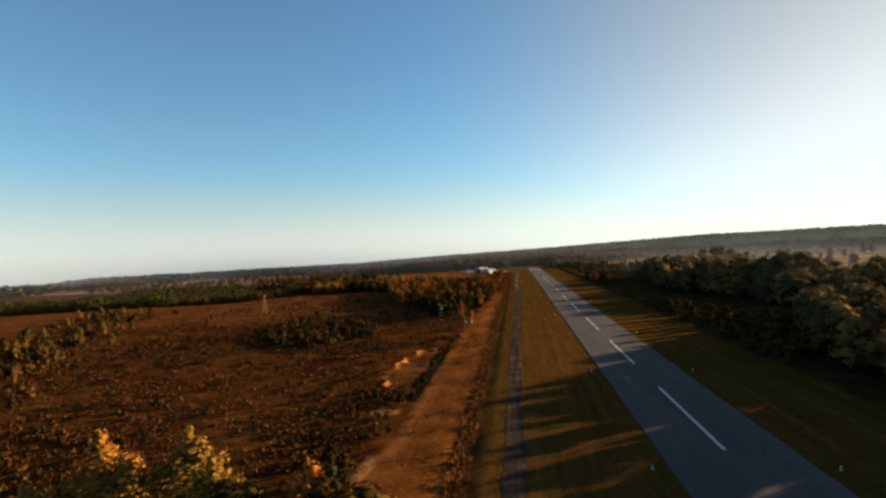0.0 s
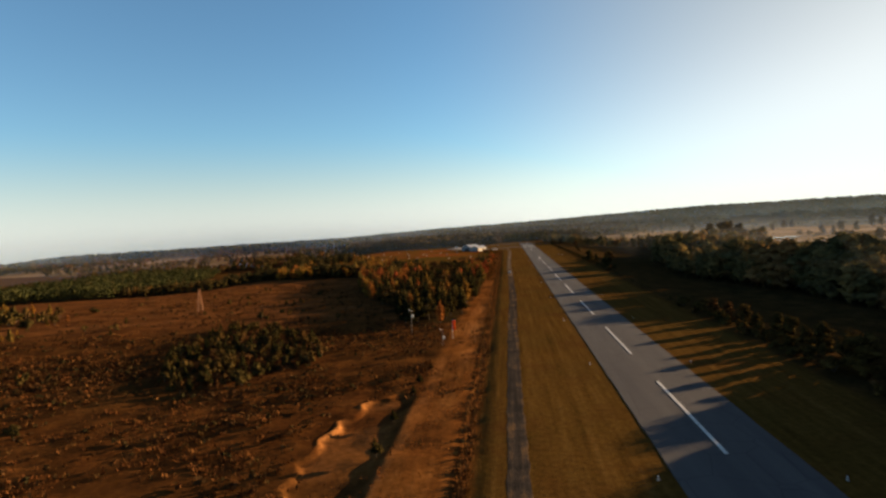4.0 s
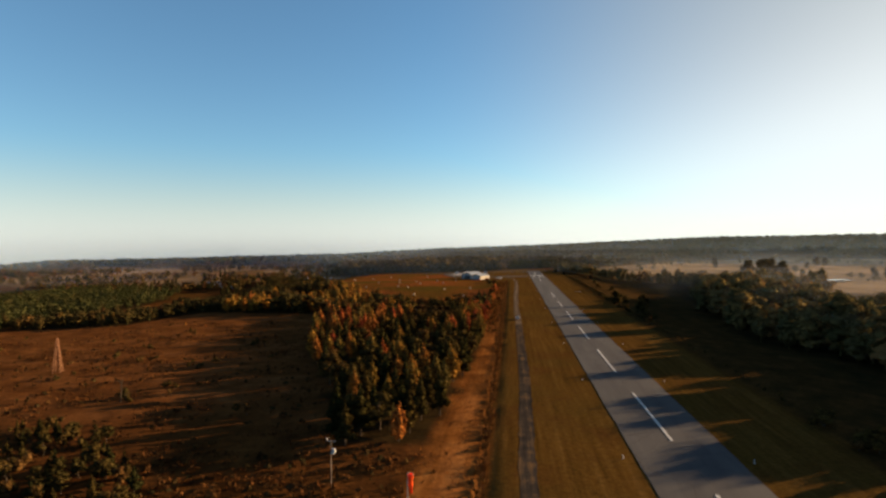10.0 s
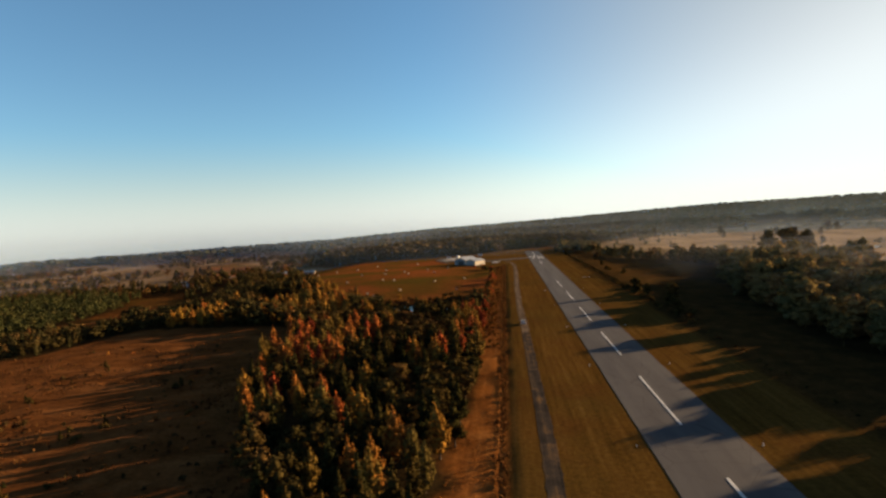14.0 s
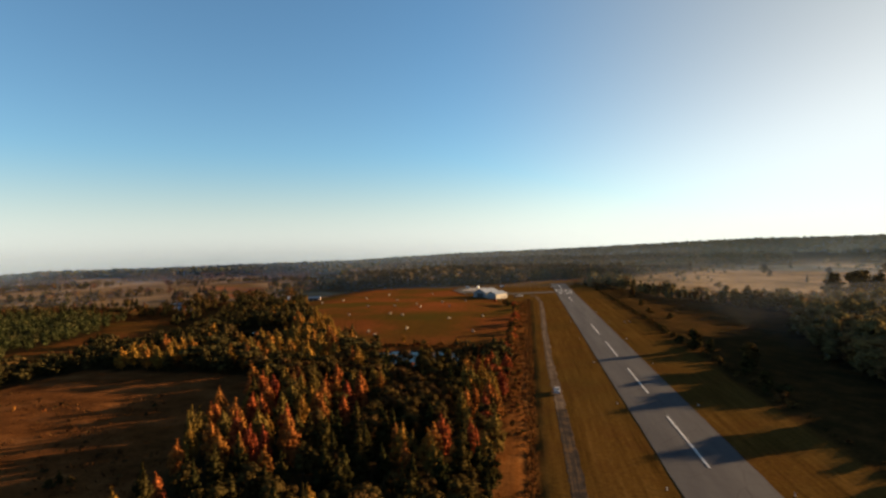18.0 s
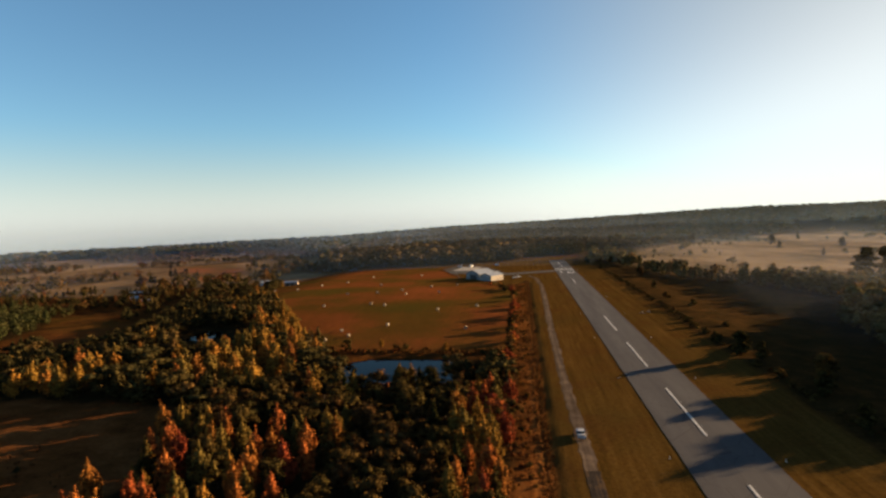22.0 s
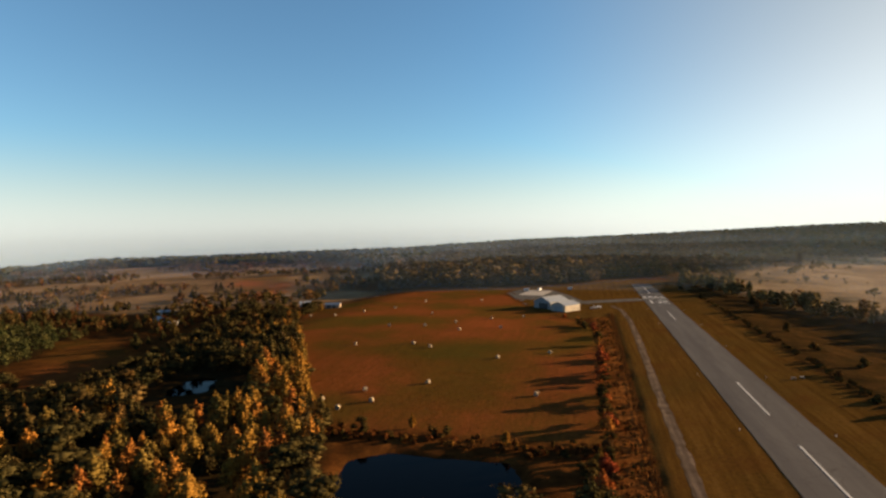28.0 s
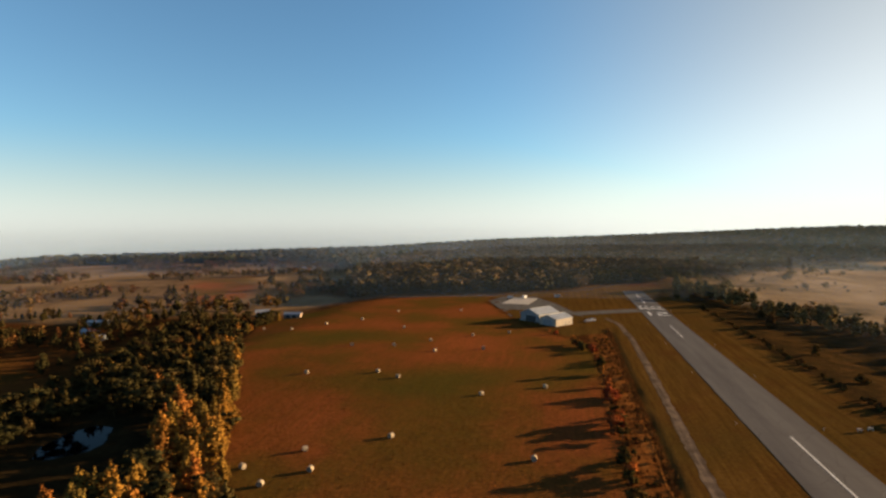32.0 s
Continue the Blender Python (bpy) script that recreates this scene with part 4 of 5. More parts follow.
# woods along the creek to the east
x, y, r = scatter(RIGHT_WOOD, 7.6, 0.48, 15, lambda x, y: y > -80 + 26 * value_noise(x, y, 34, 43))
t = np.where(y < 110, r.uniform(15, 20, len(x)), np.where(y > 560, r.uniform(8, 15, len(x)), np.where(y < 300, r.uniform(18, 24, len(x)), r.uniform(12, 20, len(x)))))
t *= np.where(y < 110, 1.0, 1.0 + 0.30 * value_noise(x, y, 21, 41))
wide = r.uniform(0.9, 1.3, len(x))
for some, k, z in ((y < 460, 520, 0.029), (y >= 460, 180, 0.05)):
    stuff("creek_woods", "leafy olive and brown woods along the creek", forms(["edge", "edge", "round", "edge", "edge"], k, z), M_CREEK_S, x[some], y[some], t[some], wide[some], r)

# far wooded hills
n = 21000
r = np.random.default_rng(16)
az = r.uniform(-58, 58, n)
d = 900 + (ridge_reach(az) - 820) * r.uniform(0, 1, n) ** 0.8
az = np.radians(az)
x, y = -50 + d * np.sin(az), 150 + d * np.cos(az)
open_land = np.maximum(distance_in(MEADOW_FAR, x, y), distance_in(FARM_LEFT, x, y))
keep = (open_land < 0) & (distance_in(FAR_WOOD, x, y) < 0) & ((value_noise(x, y, 170, 31) > -0.45) | (d > 1800))
x, y = x[keep], y[keep]
stuff("far_woods", "distant woods on low hills", forms(["round", "pine", "spire"], 12, 0.25, bole=False), M_FAR_S, x, y, r.uniform(11, 18, len(x)), r.uniform(1.6, 2.6, len(x)), r)
# scattered field trees, in clumps and rows
x, y, r = scatter(MEADOW_FAR, 20, 0.5, 17, lambda x, y: (value_noise(x, y, 95, 17) + 0.5 * value_noise(x, y, 23, 18) > 0.42) & (distance_in(POND_3, x, y) < -12))
stuff("meadow_trees", "scattered leafy trees in the misty meadow", forms(["round", "round", "shrub"], 120, 0.085), M_CREEK_S, x, y, 2.5 + 9 * r.random(len(x)) ** 2, r.uniform(1.2, 1.8, len(x)), r)
x, y, r = scatter(FARM_LEFT, 14, 0.5, 18, lambda x, y: (value_noise(x, y, 75, 18) + 0.45 * value_noise(x, y, 23, 19) > 0.26) & (distance_in([(-395, 800), (-385, 850), (-440, 960), (-540, 1110), (-590, 1040), (-520, 930), (-455, 850)], x, y) < 4))
stuff("farm_trees", "scattered trees standing in pale farm fields", forms(["round", "spire", "round"], 60, 0.12), M_MIXED_S, x, y, r.uniform(6, 14, len(x)), r.uniform(1.1, 1.7, len(x)), r)
for key, a, b, h in (("oak", 262, 1254, 19), ("oak", 280, 1254, 9), ("oak", 349, 1148, 18), ("pine", 428, 1235, 20), ("oak", 396, 1047, 15), ("oak", 440, 1006, 13), ("oak", 224, 694, 27), ("oak", 236, 688, 29), ("oak", 246, 696, 28), ("oak", 256, 690, 25), ("oak", 264, 698, 17),
                     ("oak", 212, 684, 13), ("oak", 512, 1119, 18), ("oak", 530, 1125, 16), ("oak", 316, 1049, 12), ("oak", 600, 1000, 20), ("oak", 620, 1010, 17), ("oak", 470, 860, 17), ("oak", 486, 852, 14), ("oak", 390, 760, 15),
                     ("oak", 408, 768, 12), ("oak", 330, 800, 11), ("oak", 560, 780, 18), ("pine", 300, 905, 12), ("oak", 310, 560, 14), ("oak", 330, 552, 16), ("oak", 352, 590, 12)):
    plant("leafy" if key == "oak" else key, a, b, h, 1.15 if key == "oak" else 0.9, "single trees in the meadow")
for key, a, b, h in (("oak", -430, 797, 14), ("pine", -421, 822, 13), ("oak", -408, 741, 12), ("oak", -428, 738, 13), ("oak", -436, 742, 11), ("pine", -446, 760, 13), ("pine", -452, 766, 15), ("oak", -440, 772, 12), ("oak", -418, 812, 10),
                     ("pine", -470, 852, 14), ("pine", -480, 858, 13), ("oak", -462, 862, 12), ("oak", -395, 730, 8), ("pine", -458, 790, 12), ("oak", -368, 812, 7)):
    plant(key, a, b, h, 1.25, "field trees on the western farm")

# sedge tufts over the rough ground
n = 130000
r = np.random.default_rng(19)
x, y = r.uniform(-270, -37, n), r.uniform(-90, 350, n)
y = np.where((x > -52) & (r.random(n) < 0.5), r.uniform(350, 690, n), y)
keep = (distance_in(HAY, x, y) < 0) & (distance_in(BLOCK, x, y) < 0) & (distance_in(WOODS, x, y) < 0) & ((x > -52) | (y < 400)) & (distance_in(POND, x, y) < -2) & (distance_in(PINES, x, y) < 0)
keep &= r.random(n) < np.clip(0.45 + 0.9 * value_noise(x, y, 11, 41) + 0.5 * value_noise(x, y, 45, 42), 0, 1) * np.where((x > -51) & (y < 330), 0.25, 1.0) * smooth(-300, -240, x) * (0.3 + 0.7 * smooth(190, 110, y))
keep &= ~((x > -66) & (x < -53) & (y > 38) & (y < 94) & (r.random(n) < 0.8))
x, y = x[keep], y[keep]
tuft = []
for k in range(5):
    rr = np.random.default_rng(k)
    V, F = [], []
    for i in range(5):
        t, o, lean = rr.uniform(0, 6.28), rr.uniform(0, 0.55), rr.uniform(0.1, 0.5)
        c, q = math.cos(t), math.sin(t)
        w, h = rr.uniform(0.10, 0.2), rr.uniform(0.5, 1.0)
        n0 = len(V)
        V += [(o * c - w * q, o * q + w * c, -0.1), (o * c + w * q, o * q - w * c, -0.1), ((o + lean) * c, (o + lean) * q, h)]
        F.append((n0, n0 + 1, n0 + 2))
    tuft.append((np.array(V), np.array(F)))
ditch = (-38.2 + r.normal(0, 0.5, 2600), r.uniform(-110, 690, 2600))
stuff("ditch_weeds", "tall straw coloured weeds along the ditch", tuft, M_SEDGE_S, ditch[0], ditch[1], r.uniform(0.5, 1.3, 2600), r.uniform(0.8, 1.4, 2600), r, r.uniform(0.7, 0.95, 2600), category="weeds")
vx, vy = r.uniform(-51, -38.6, 15000), r.uniform(-70, 440, 15000)
keep = (r.random(15000) < np.clip(0.55 + 0.8 * value_noise(vx, vy, 5, 81), 0.05, 1) * np.where((vy > 140) & (vy < 320), 0.6, 1.0)) & (distance_in(BLOCK, vx, vy) < 0.5)
vx, vy = vx[keep], vy[keep]
stuff("verge_weeds", "rust red weeds and brush on the uncut verge", tuft, M_VERGE_S, vx, vy, r.uniform(0.12, 0.38, len(vx)), r.uniform(1.0, 2.0, len(vx)), r, r.beta(2, 1.5, len(vx)), category="weeds")
hx, hy = r.uniform(-190, -49, 52000), r.uniform(452, 620, 52000)
keep = (distance_in(HAY, hx, hy) > 1) & (r.random(52000) < smooth(640, 480, hy))
hx, hy = hx[keep], hy[keep]
stuff("hay_stubble", "short mown hay stubble", tuft, M_STUBBLE_S, hx, hy, r.uniform(0.06, 0.18, len(hx)), r.uniform(1.6, 3.0, len(hx)), r, category="grass")
stuff("dry_sedge", "dry rust brown sedge and weeds", tuft, M_SEDGE_S, x, y, 0.25 + 0.75 * r.uniform(0, 1, len(x)) ** 2, r.uniform(1.0, 2.0, len(x)), r, category="grass")


n = 30000
x, y = r.uniform(-215, -54, n), -70 + 410 * r.random(n) ** 1.5
keep = (distance_in(BLOCK, x, y) < -2) & (distance_in(WOODS, x, y) < -2) & (distance_in(PINES, x, y) < -2)
keep &= r.random(n) < np.clip(0.5 + 0.7 * value_noise(x, y, 19, 71) + 0.5 * value_noise(x, y, 6, 72), 0.04, 1) * (0.22 + 0.78 * smooth(230, 110, y))
keep &= ~((x > -66) & (x < -53) & (y > 38) & (y < 94))
x, y = x[keep], y[keep]
stuff("field_scrub", "low brown and olive scrub over the old field", forms(["shrub", "shrub", "shrub", "shrub"], 13, 0.25), M_SCRUB_S, x, y, 0.4 + 1.6 * r.random(len(x)) ** 2.5, r.uniform(0.9, 1.7, len(x)), r, category="scrub")


# single plants: field cedars, bushes, hedges
CLUMP = [(-133, 128), (-137, 153), (-143, 178), (-122, 174), (-95, 152), (-85, 135), (-84, 118), (-92, 112), (-95, 98), (-106, 93), (-118, 103)]
x, y, r = scatter(CLUMP, 3.1, 0.55, 22)
for a, b in zip(x, y):
    if r.random() < 0.85:
        plant(("cedar", "cedar", "shrub", "oak")[int(r.integers(4))], a, b, r.uniform(1.8, 4.8), r.uniform(0.95, 1.3), "young trees in the sedge field")
FIELD_SPOTS = ((-126, 71), (-125, 208), (-175, 62), (-168, 67), (-170, 85), (-112, 19), (-82, 43), (-159, 105), (-197, 176), (-178, 253), (-144, 240), (-133, 137), (-186, 184), (-197, 206),
               (-187, 173), (-164, 247), (-175, 297), (-140, 279), (-136, 203), (-175, 224), (-99, 195), (-137, 245), (-214, 243), (-182, 307), (-131, 216), (-180, 268))
for a, b in FIELD_SPOTS:
    for k in range(int(rng.integers(1, 4))):
        key = ("shrub", "cedar", "oak")[int(rng.integers(3))]
        plant(key, a + rng.normal(0, 3), b + rng.normal(0, 3), rng.uniform(1.6, 3.8), rng.uniform(1.0, 1.4), "bushes scattered over the sedge field")
for k in range(40):
    a, b = rng.uniform(-270, -55), rng.uniform(-60, 330)
    if max(float(distance_in(BLOCK, a, b)), float(distance_in(WOODS, a, b))) < -4:
        plant("shrub" if rng.random() < 0.6 else "redshrub", a, b, rng.uniform(0.9, 2.2), rng.uniform(1.0, 1.5), "bushes scattered over the sedge field")
# scrub and young trees along the field's western edge
for k in range(240):
    b = rng.uniform(20, 245)
    a = np.interp(b, (20, 245), (-165, -272)) + rng.normal(0, 13) - 16 * rng.random()
    plant(("shrub", "gold", "oak", "shrub", "pine")[int(rng.integers(5))], a, b, 2 + 5.5 * rng.random() ** 1.6, rng.uniform(1.0, 1.4), "trees along the field's western edge")
# trees near the start, beside the track
for key, a, b, h in (("neargold", -75, -29.5, 12.5), ("neargold", -71.5, -31, 10.5), ("neargold", -79, -35, 9.5), ("neargold", -65.5, -27.5, 12.5), ("neargold", -61, -31, 10.5), ("oak", -58, -34, 9.5), ("rust", -51.2, -29.5, 10.5),
                     ("pine", -48.5, -32, 11.5), ("oak", -46.5, -34, 10.5), ("pine", -44, -33, 8), ("oak", -87, -36, 8.5), ("pine", -93, -38, 9), ("oak", -67, -42, 9), ("oak", -53, -46, 9), ("pine", -50, -22, 6)):
    plant(key, a, b, h, 1.75 if key == "neargold" else 1.35, "trees beside the track")
for a, b, h in ((-54, 26, 3.2), (-52, 30, 2.6), (-52, 43, 3.0), (-52.7, 61, 3.2), (-53, 76, 2.4), (-54, -11, 4.5), (-58, -5, 3.5), (-52, 8, 2.2), (-52, 92, 2.0), (-52, 100, 2.6), (-51, 112, 1.8), (-60, 30, 2.0)):
    plant("cedar", a, b, h, 1.7, "bushes along the track")
# brush between ditch and stand, hedge beside the hayfield
n = 420
low_forms = forms(["shrub", "shrub", "shrub"], 110, 0.09)
stuff("ditch_brush", "low reddish brown brush along the ditch", low_forms, M_REDBRUSH_S, rng.uniform(-47.5, -40.2, n), 320 + 340 * rng.random(n), rng.uniform(0.5, 1.7, n), rng.uniform(1.0, 1.6, n), rng, category="brush")
b = 432.0
while b < 640:
    plant(("redshrub", "shrub", "redshrub", "oak")[int(rng.integers(4))], -47.8 - max(0, b - 618) * 0.6 + rng.normal(0, 0.6), b, rng.uniform(3.2, 7.2), rng.uniform(0.9, 1.3), "hedge beside the hayfield")
    b += rng.uniform(2.0, 3.4) if rng.random() < 0.85 else rng.uniform(10, 16)
for a, b, h in ((-57, 633, 4), (-68, 666, 4), (-72, 676, 2)):
    plant("redshrub", a, b, h, 1.1, "hedge beside the hayfield")
for key, a, b, h in (("oak", -115, 446, 6), ("gold", -103, 455, 4.5), ("shrub", -96, 452, 3), ("oak", -126, 438, 6), ("shrub", -92, 453, 3.5), ("gold", -74, 447, 5), ("shrub", -59, 443, 3), ("gold", -50, 437, 6),
                     ("redoak", -50.5, 367, 9.5), ("redoak", -52, 375, 8), ("gold", -82, 398, 9), ("gold", -78, 395.5, 9.5), ("gold", -72, 394, 8), ("oak", -53, 428, 7), ("rust", -50, 418, 9), ("gold", -52, 408, 8), ("rust", -49, 402, 8)):
    plant(key, a, b, h, 1.4, "trees round the pond")
n = 260
a = rng.uniform(-130, -49, n)
b = np.where(rng.random(n) < 0.6, 447 + rng.normal(0, 2.6, n), 400 + rng.normal(0, 2.0, n))
stuff("bank_brush", "reddish brush and weeds on the pond bank", low_forms, M_REDBRUSH_S, a, b, rng.uniform(0.6, 2.3, n), rng.uniform(1.1, 1.7, n), rng, category="brush")
# bushes and small trees along the eastern fence
b = 60.0
while b < 775:
    plant("shrub" if rng.random() < 0.85 else "leafy", 37.5 + rng.normal(0, 0.8), b, rng.uniform(2.0, 4.6) if b < 190 else rng.uniform(0.7, 1.6) if b < 350 else rng.uniform(1.4, 3.4), rng.uniform(1.2, 1.7), "bushes along the eastern fence")
    b += rng.uniform(3.0, 6.0) if rng.random() < 0.8 else rng.uniform(9, 16)
for b in (777, 754, 732, 712, 690, 670, 661, 642, 625, 610, 593, 579, 565, 551, 542, 535, 524, 512, 502, 491, 477, 465, 455):
    plant("shrub" if rng.random() < 0.8 else "cedar", 37 + rng.normal(0, 0.9), b + rng.normal(0, 4.0), rng.uniform(1.6, 3.6), rng.uniform(1.3, 1.9), "bushes along the eastern fence")
for key, a, b, h in (("oak", 37, 443, 9), ("shrub", 39, 449, 5), ("oak", 42, 438, 6), ("oak", 46, 405, 10), ("oak", 42, 398, 7), ("shrub", 38, 416, 4), ("shrub", 43, 368, 4.5), ("oak", 39, 373, 6.5), ("shrub", 38, 360, 4),
                     ("oak", 39, 174, 6), ("oak", 40, 152, 7), ("oak", 41, 128, 7.5), ("oak", 42, 114, 8), ("oak", 41, 98, 9),
                     ("oak", 42, 84, 10), ("oak", 41, 75, 11), ("oak", 43, 106, 7.5), ("oak", 41, 120, 6), ("oak", 42, 136, 6.5), ("oak", 40, 144, 5.5), ("oak", 40, 164, 6), ("oak", 38, 181, 5), ("oak", 52, 104, 8), ("oak", 47, 112, 7), ("shrub", 36, 196, 4.5), ("shrub", 37, 183, 4), ("shrub", 37, 160, 4), ("shrub", 39, 140, 4), ("pine", 29, 846, 10), ("pine", 34, 775, 6),
                     ("pine", 66, 757, 8), ("oak", 60, 720, 8), ("oak", 52, 640, 5), ("shrub", 48, 590, 4), ("shrub", 55, 560, 4), ("shrub", 52, 500, 3)):
    plant("leafy" if key == "oak" else key, a, b, h * 1.15, 1.2 if key == "oak" else 1.4, "trees along the eastern fence")


# ---------------------------------------------------------------- buildings
def gable_house(name, label, x, y, turn, long, wide, eave, ridge, wall, roofing, openings=(), over=0.4):
    """A gabled building: ridge along its local x."""
    root = new(name)
    root.matrix_world = pose(x, y, float(height(x, y)) + 0.05, 0, 0, turn)
    L, W = long / 2, wide / 2
    bm = bmesh.new()
    pts = [(-L, -W, -0.4), (L, -W, -0.4), (L, W, -0.4), (-L, W, -0.4), (-L, -W, eave), (L, -W, eave), (L, W, eave), (-L, W, eave), (-L, 0, ridge), (L, 0, ridge)]
    v = [bm.verts.new(p) for p in pts]
    for f in ((0, 1, 5, 4), (2, 3, 7, 6), (1, 2, 6, 9, 5), (3, 0, 4, 8, 7)):
        bm.faces.new([v[i] for i in f])
    part("wall", bm, wall, root)
    slope = math.hypot(W, ridge - eave)
    for s in (-1, 1):
        bm = bmesh.new()
        a = math.atan2(ridge - eave, W)
        n = max(4, int(long / 1.2))
        for i in range(n):   # standing seams
            box(bm, (0.06, slope + over, 0.10), (-L - over + (long + 2 * over) * (i + 0.5) / n, s * (W + over * 0.3) / 2, (eave + ridge) / 2 + 0.12), Matrix.Rotation(-s * a, 4, "X"))
        box(bm, (long + 2 * over, slope + over, 0.12), (0, s * (W + over * 0.3) / 2, (eave + ridge) / 2 + 0.07), Matrix.Rotation(-s * a, 4, "X"))
        part("roof_slope", bm, roofing, root)
    for (px, py, pz, sx, sy, sz, kind) in openings:
        o = part(kind, bm_box((sx, sy, sz), (px, py, pz)), {"window": M_GLASS, "sliding_door": M_GREYWALL}.get(kind, M_DARK), root)
        bm = bmesh.new()
        flat = sx < sy
        for q in (-1, 1):
            box(bm, (0.16 if flat else 0.12, 0.12 if flat else 0.16, sz + 0.12), (px + (0 if flat else q * sx / 2), py + (q * sy / 2 if flat else 0), pz))
        box(bm, ((0.16 if flat else sx + 0.24), (sy + 0.24 if flat else 0.16), 0.12), (px, py, pz + sz / 2 + 0.06))
        part("frame", bm, M_WHITE, o)
    return tagged(root, label, "building")


# hangar pair, turned to the strip
# the tan hangar's gable gets a grey panel that paints in its shade
gable_house("hangar", "tan metal hangar with a pale metal roof", -68.6, 702.4, 52, 16, 13, 4.4, 6.6, M_WALL, M_ROOF,
            [(-8.02, 0, 1.9, 0.14, 8.0, 3.8, "sliding_door"), (1, -6.53, 1.1, 1.1, 0.12, 2.2, "door"), (5, -6.53, 1.6, 1.6, 0.12, 1.0, "window")])
gable_house("hangar", "large grey metal hangar with a white roof", -79.5, 718, 52, 20, 16, 5.0, 8.2, M_GREYWALL, M_ROOF,
            [(-10.02, -1, 2.1, 0.14, 9.0, 4.2, "hangar_door")])
gable_house("shed", "open fronted farm shed with a pale metal roof", -258, 716, 12, 12, 6, 2.8, 3.9, M_WOOD, M_ROOF, [(-3, -3.03, 1.3, 3.4, 0.12, 2.4, "bay"), (1.5, -3.03, 1.3, 3.4, 0.12, 2.4, "bay")])
gable_house("farmhouse", "small white farmhouse among trees", -290, 728, 30, 10, 7, 2.8, 4.8, M_WHITE, M_ROOF, [(0, -3.53, 1.05, 1.0, 0.12, 2.1, "door"), (-3, -3.53, 1.5, 1.2, 0.12, 1.2, "window"), (3, -3.53, 1.5, 1.2, 0.12, 1.2, "window")])
gable_house("mobile_home", "long white mobile home beside the pond woods", -381, 668, 8, 13, 4.2, 2.5, 3.3, M_GREYWALL, M_ROOF, [(-1, -2.13, 1.05, 0.9, 0.12, 2.0, "door"), (-4, -2.13, 1.6, 1.4, 0.12, 0.9, "window"), (4, -2.13, 1.6, 1.4, 0.12, 0.9, "window")])
gable_house("cottage", "pale cottage with a low roof in a glade", -358, 638, -10, 10, 7, 2.4, 3.8, M_GREYWALL, M_ROOF, [(0, -3.53, 1.05, 1.0, 0.12, 2.1, "door"), (-3.4, -3.53, 1.5, 1.4, 0.12, 1.1, "window"), (3.2, -3.53, 1.5, 1.4, 0.12, 1.1, "window")])
gable_house("garden_shed", "small white garden shed in a glade", -339, 628, 20, 5, 3.5, 2.2, 3.1, M_WHITE, M_ROOF, [(0, -1.78, 1.0, 0.9, 0.12, 1.9, "door")])


# ---------------------------------------------------------------- vehicles
def pickup(x, y, turn, label, z=0.1):
    root = new("pickup_truck")
    root.matrix_world = pose(x, y, float(height(x, y)) + z, 0, 0, turn)
    bm = bmesh.new()
    box(bm, (5.4, 1.9, 0.55), (0, 0, 0.75), None, 0.12)
    box(bm, (1.5, 1.8, 0.35), (1.8, 0, 1.12), None, 0.12)
    part("body", bm, M_WHITE, root)
    bm = bmesh.new()
    box(bm, (1.9, 1.75, 0.75), (0.25, 0, 1.4), None, 0.2)
    part("cab", bm, M_WHITE, root)
    for n, s, a in (("windscreen", (0.06, 1.5, 0.45), (1.21, 0, 1.48)), ("rear_window", (0.06, 1.4, 0.4), (-0.71, 0, 1.5)), ("side_window", (1.3, 0.06, 0.4), (0.25, 0.87, 1.5)), ("side_window", (1.3, 0.06, 0.4), (0.25, -0.87, 1.5))):
        part(n, bm_box(s, a, None, 0.02), M_GLASS, root)
    part("load_bed", bm_box((1.8, 1.5, 0.12), (-1.75, 0, 1.02)), M_DARK, root, "dark open load bed")
    for px in (-1.7, 1.7):
        for py in (-0.85, 0.85):
            w = part("wheel", bm_rod((px, py - 0.12, 0.36), (px, py + 0.12, 0.36), 0.37, n=16), M_RUBBER, root)
            part("rim", bm_rod((px, py - 0.13, 0.36), (px, py + 0.13, 0.36), 0.2, n=12), M_STEEL, w)
    return tagged(root, label, "vehicle")


pickup(-29.6, 364, -90, "white pickup truck on the gravel track")
pickup(-49, 715, 35, "white pickup truck parked beside the hangar", 0.0)
pickup(-46, 719, 40, "white pickup truck parked on the apron edge", 0.0)


def trailer(x, y, turn):
    root = new("utility_trailer")
    root.matrix_world = pose(x, y, float(height(x, y)) + 0.16, 0, 0, turn)
    part("box_body", bm_box((4.6, 2.2, 1.9), (0, 0, 1.5), None, 0.12), M_WHITE, root)
    part("drawbar", bm_rod((2.2, 0, 0.6), (3.8, 0, 0.5), 0.06), M_STEEL, root)
    for py in (-1.1, 1.1):
        part("wheel", bm_rod((-0.3, py - 0.12, 0.36), (-0.3, py + 0.12, 0.36), 0.36, n=14), M_RUBBER, root)
    return tagged(root, "white box trailer parked on the concrete pad", "trailer")


trailer(-110, 828, 20)
trailer(-98, 832, 65)
trailer(-70, 842, 10)


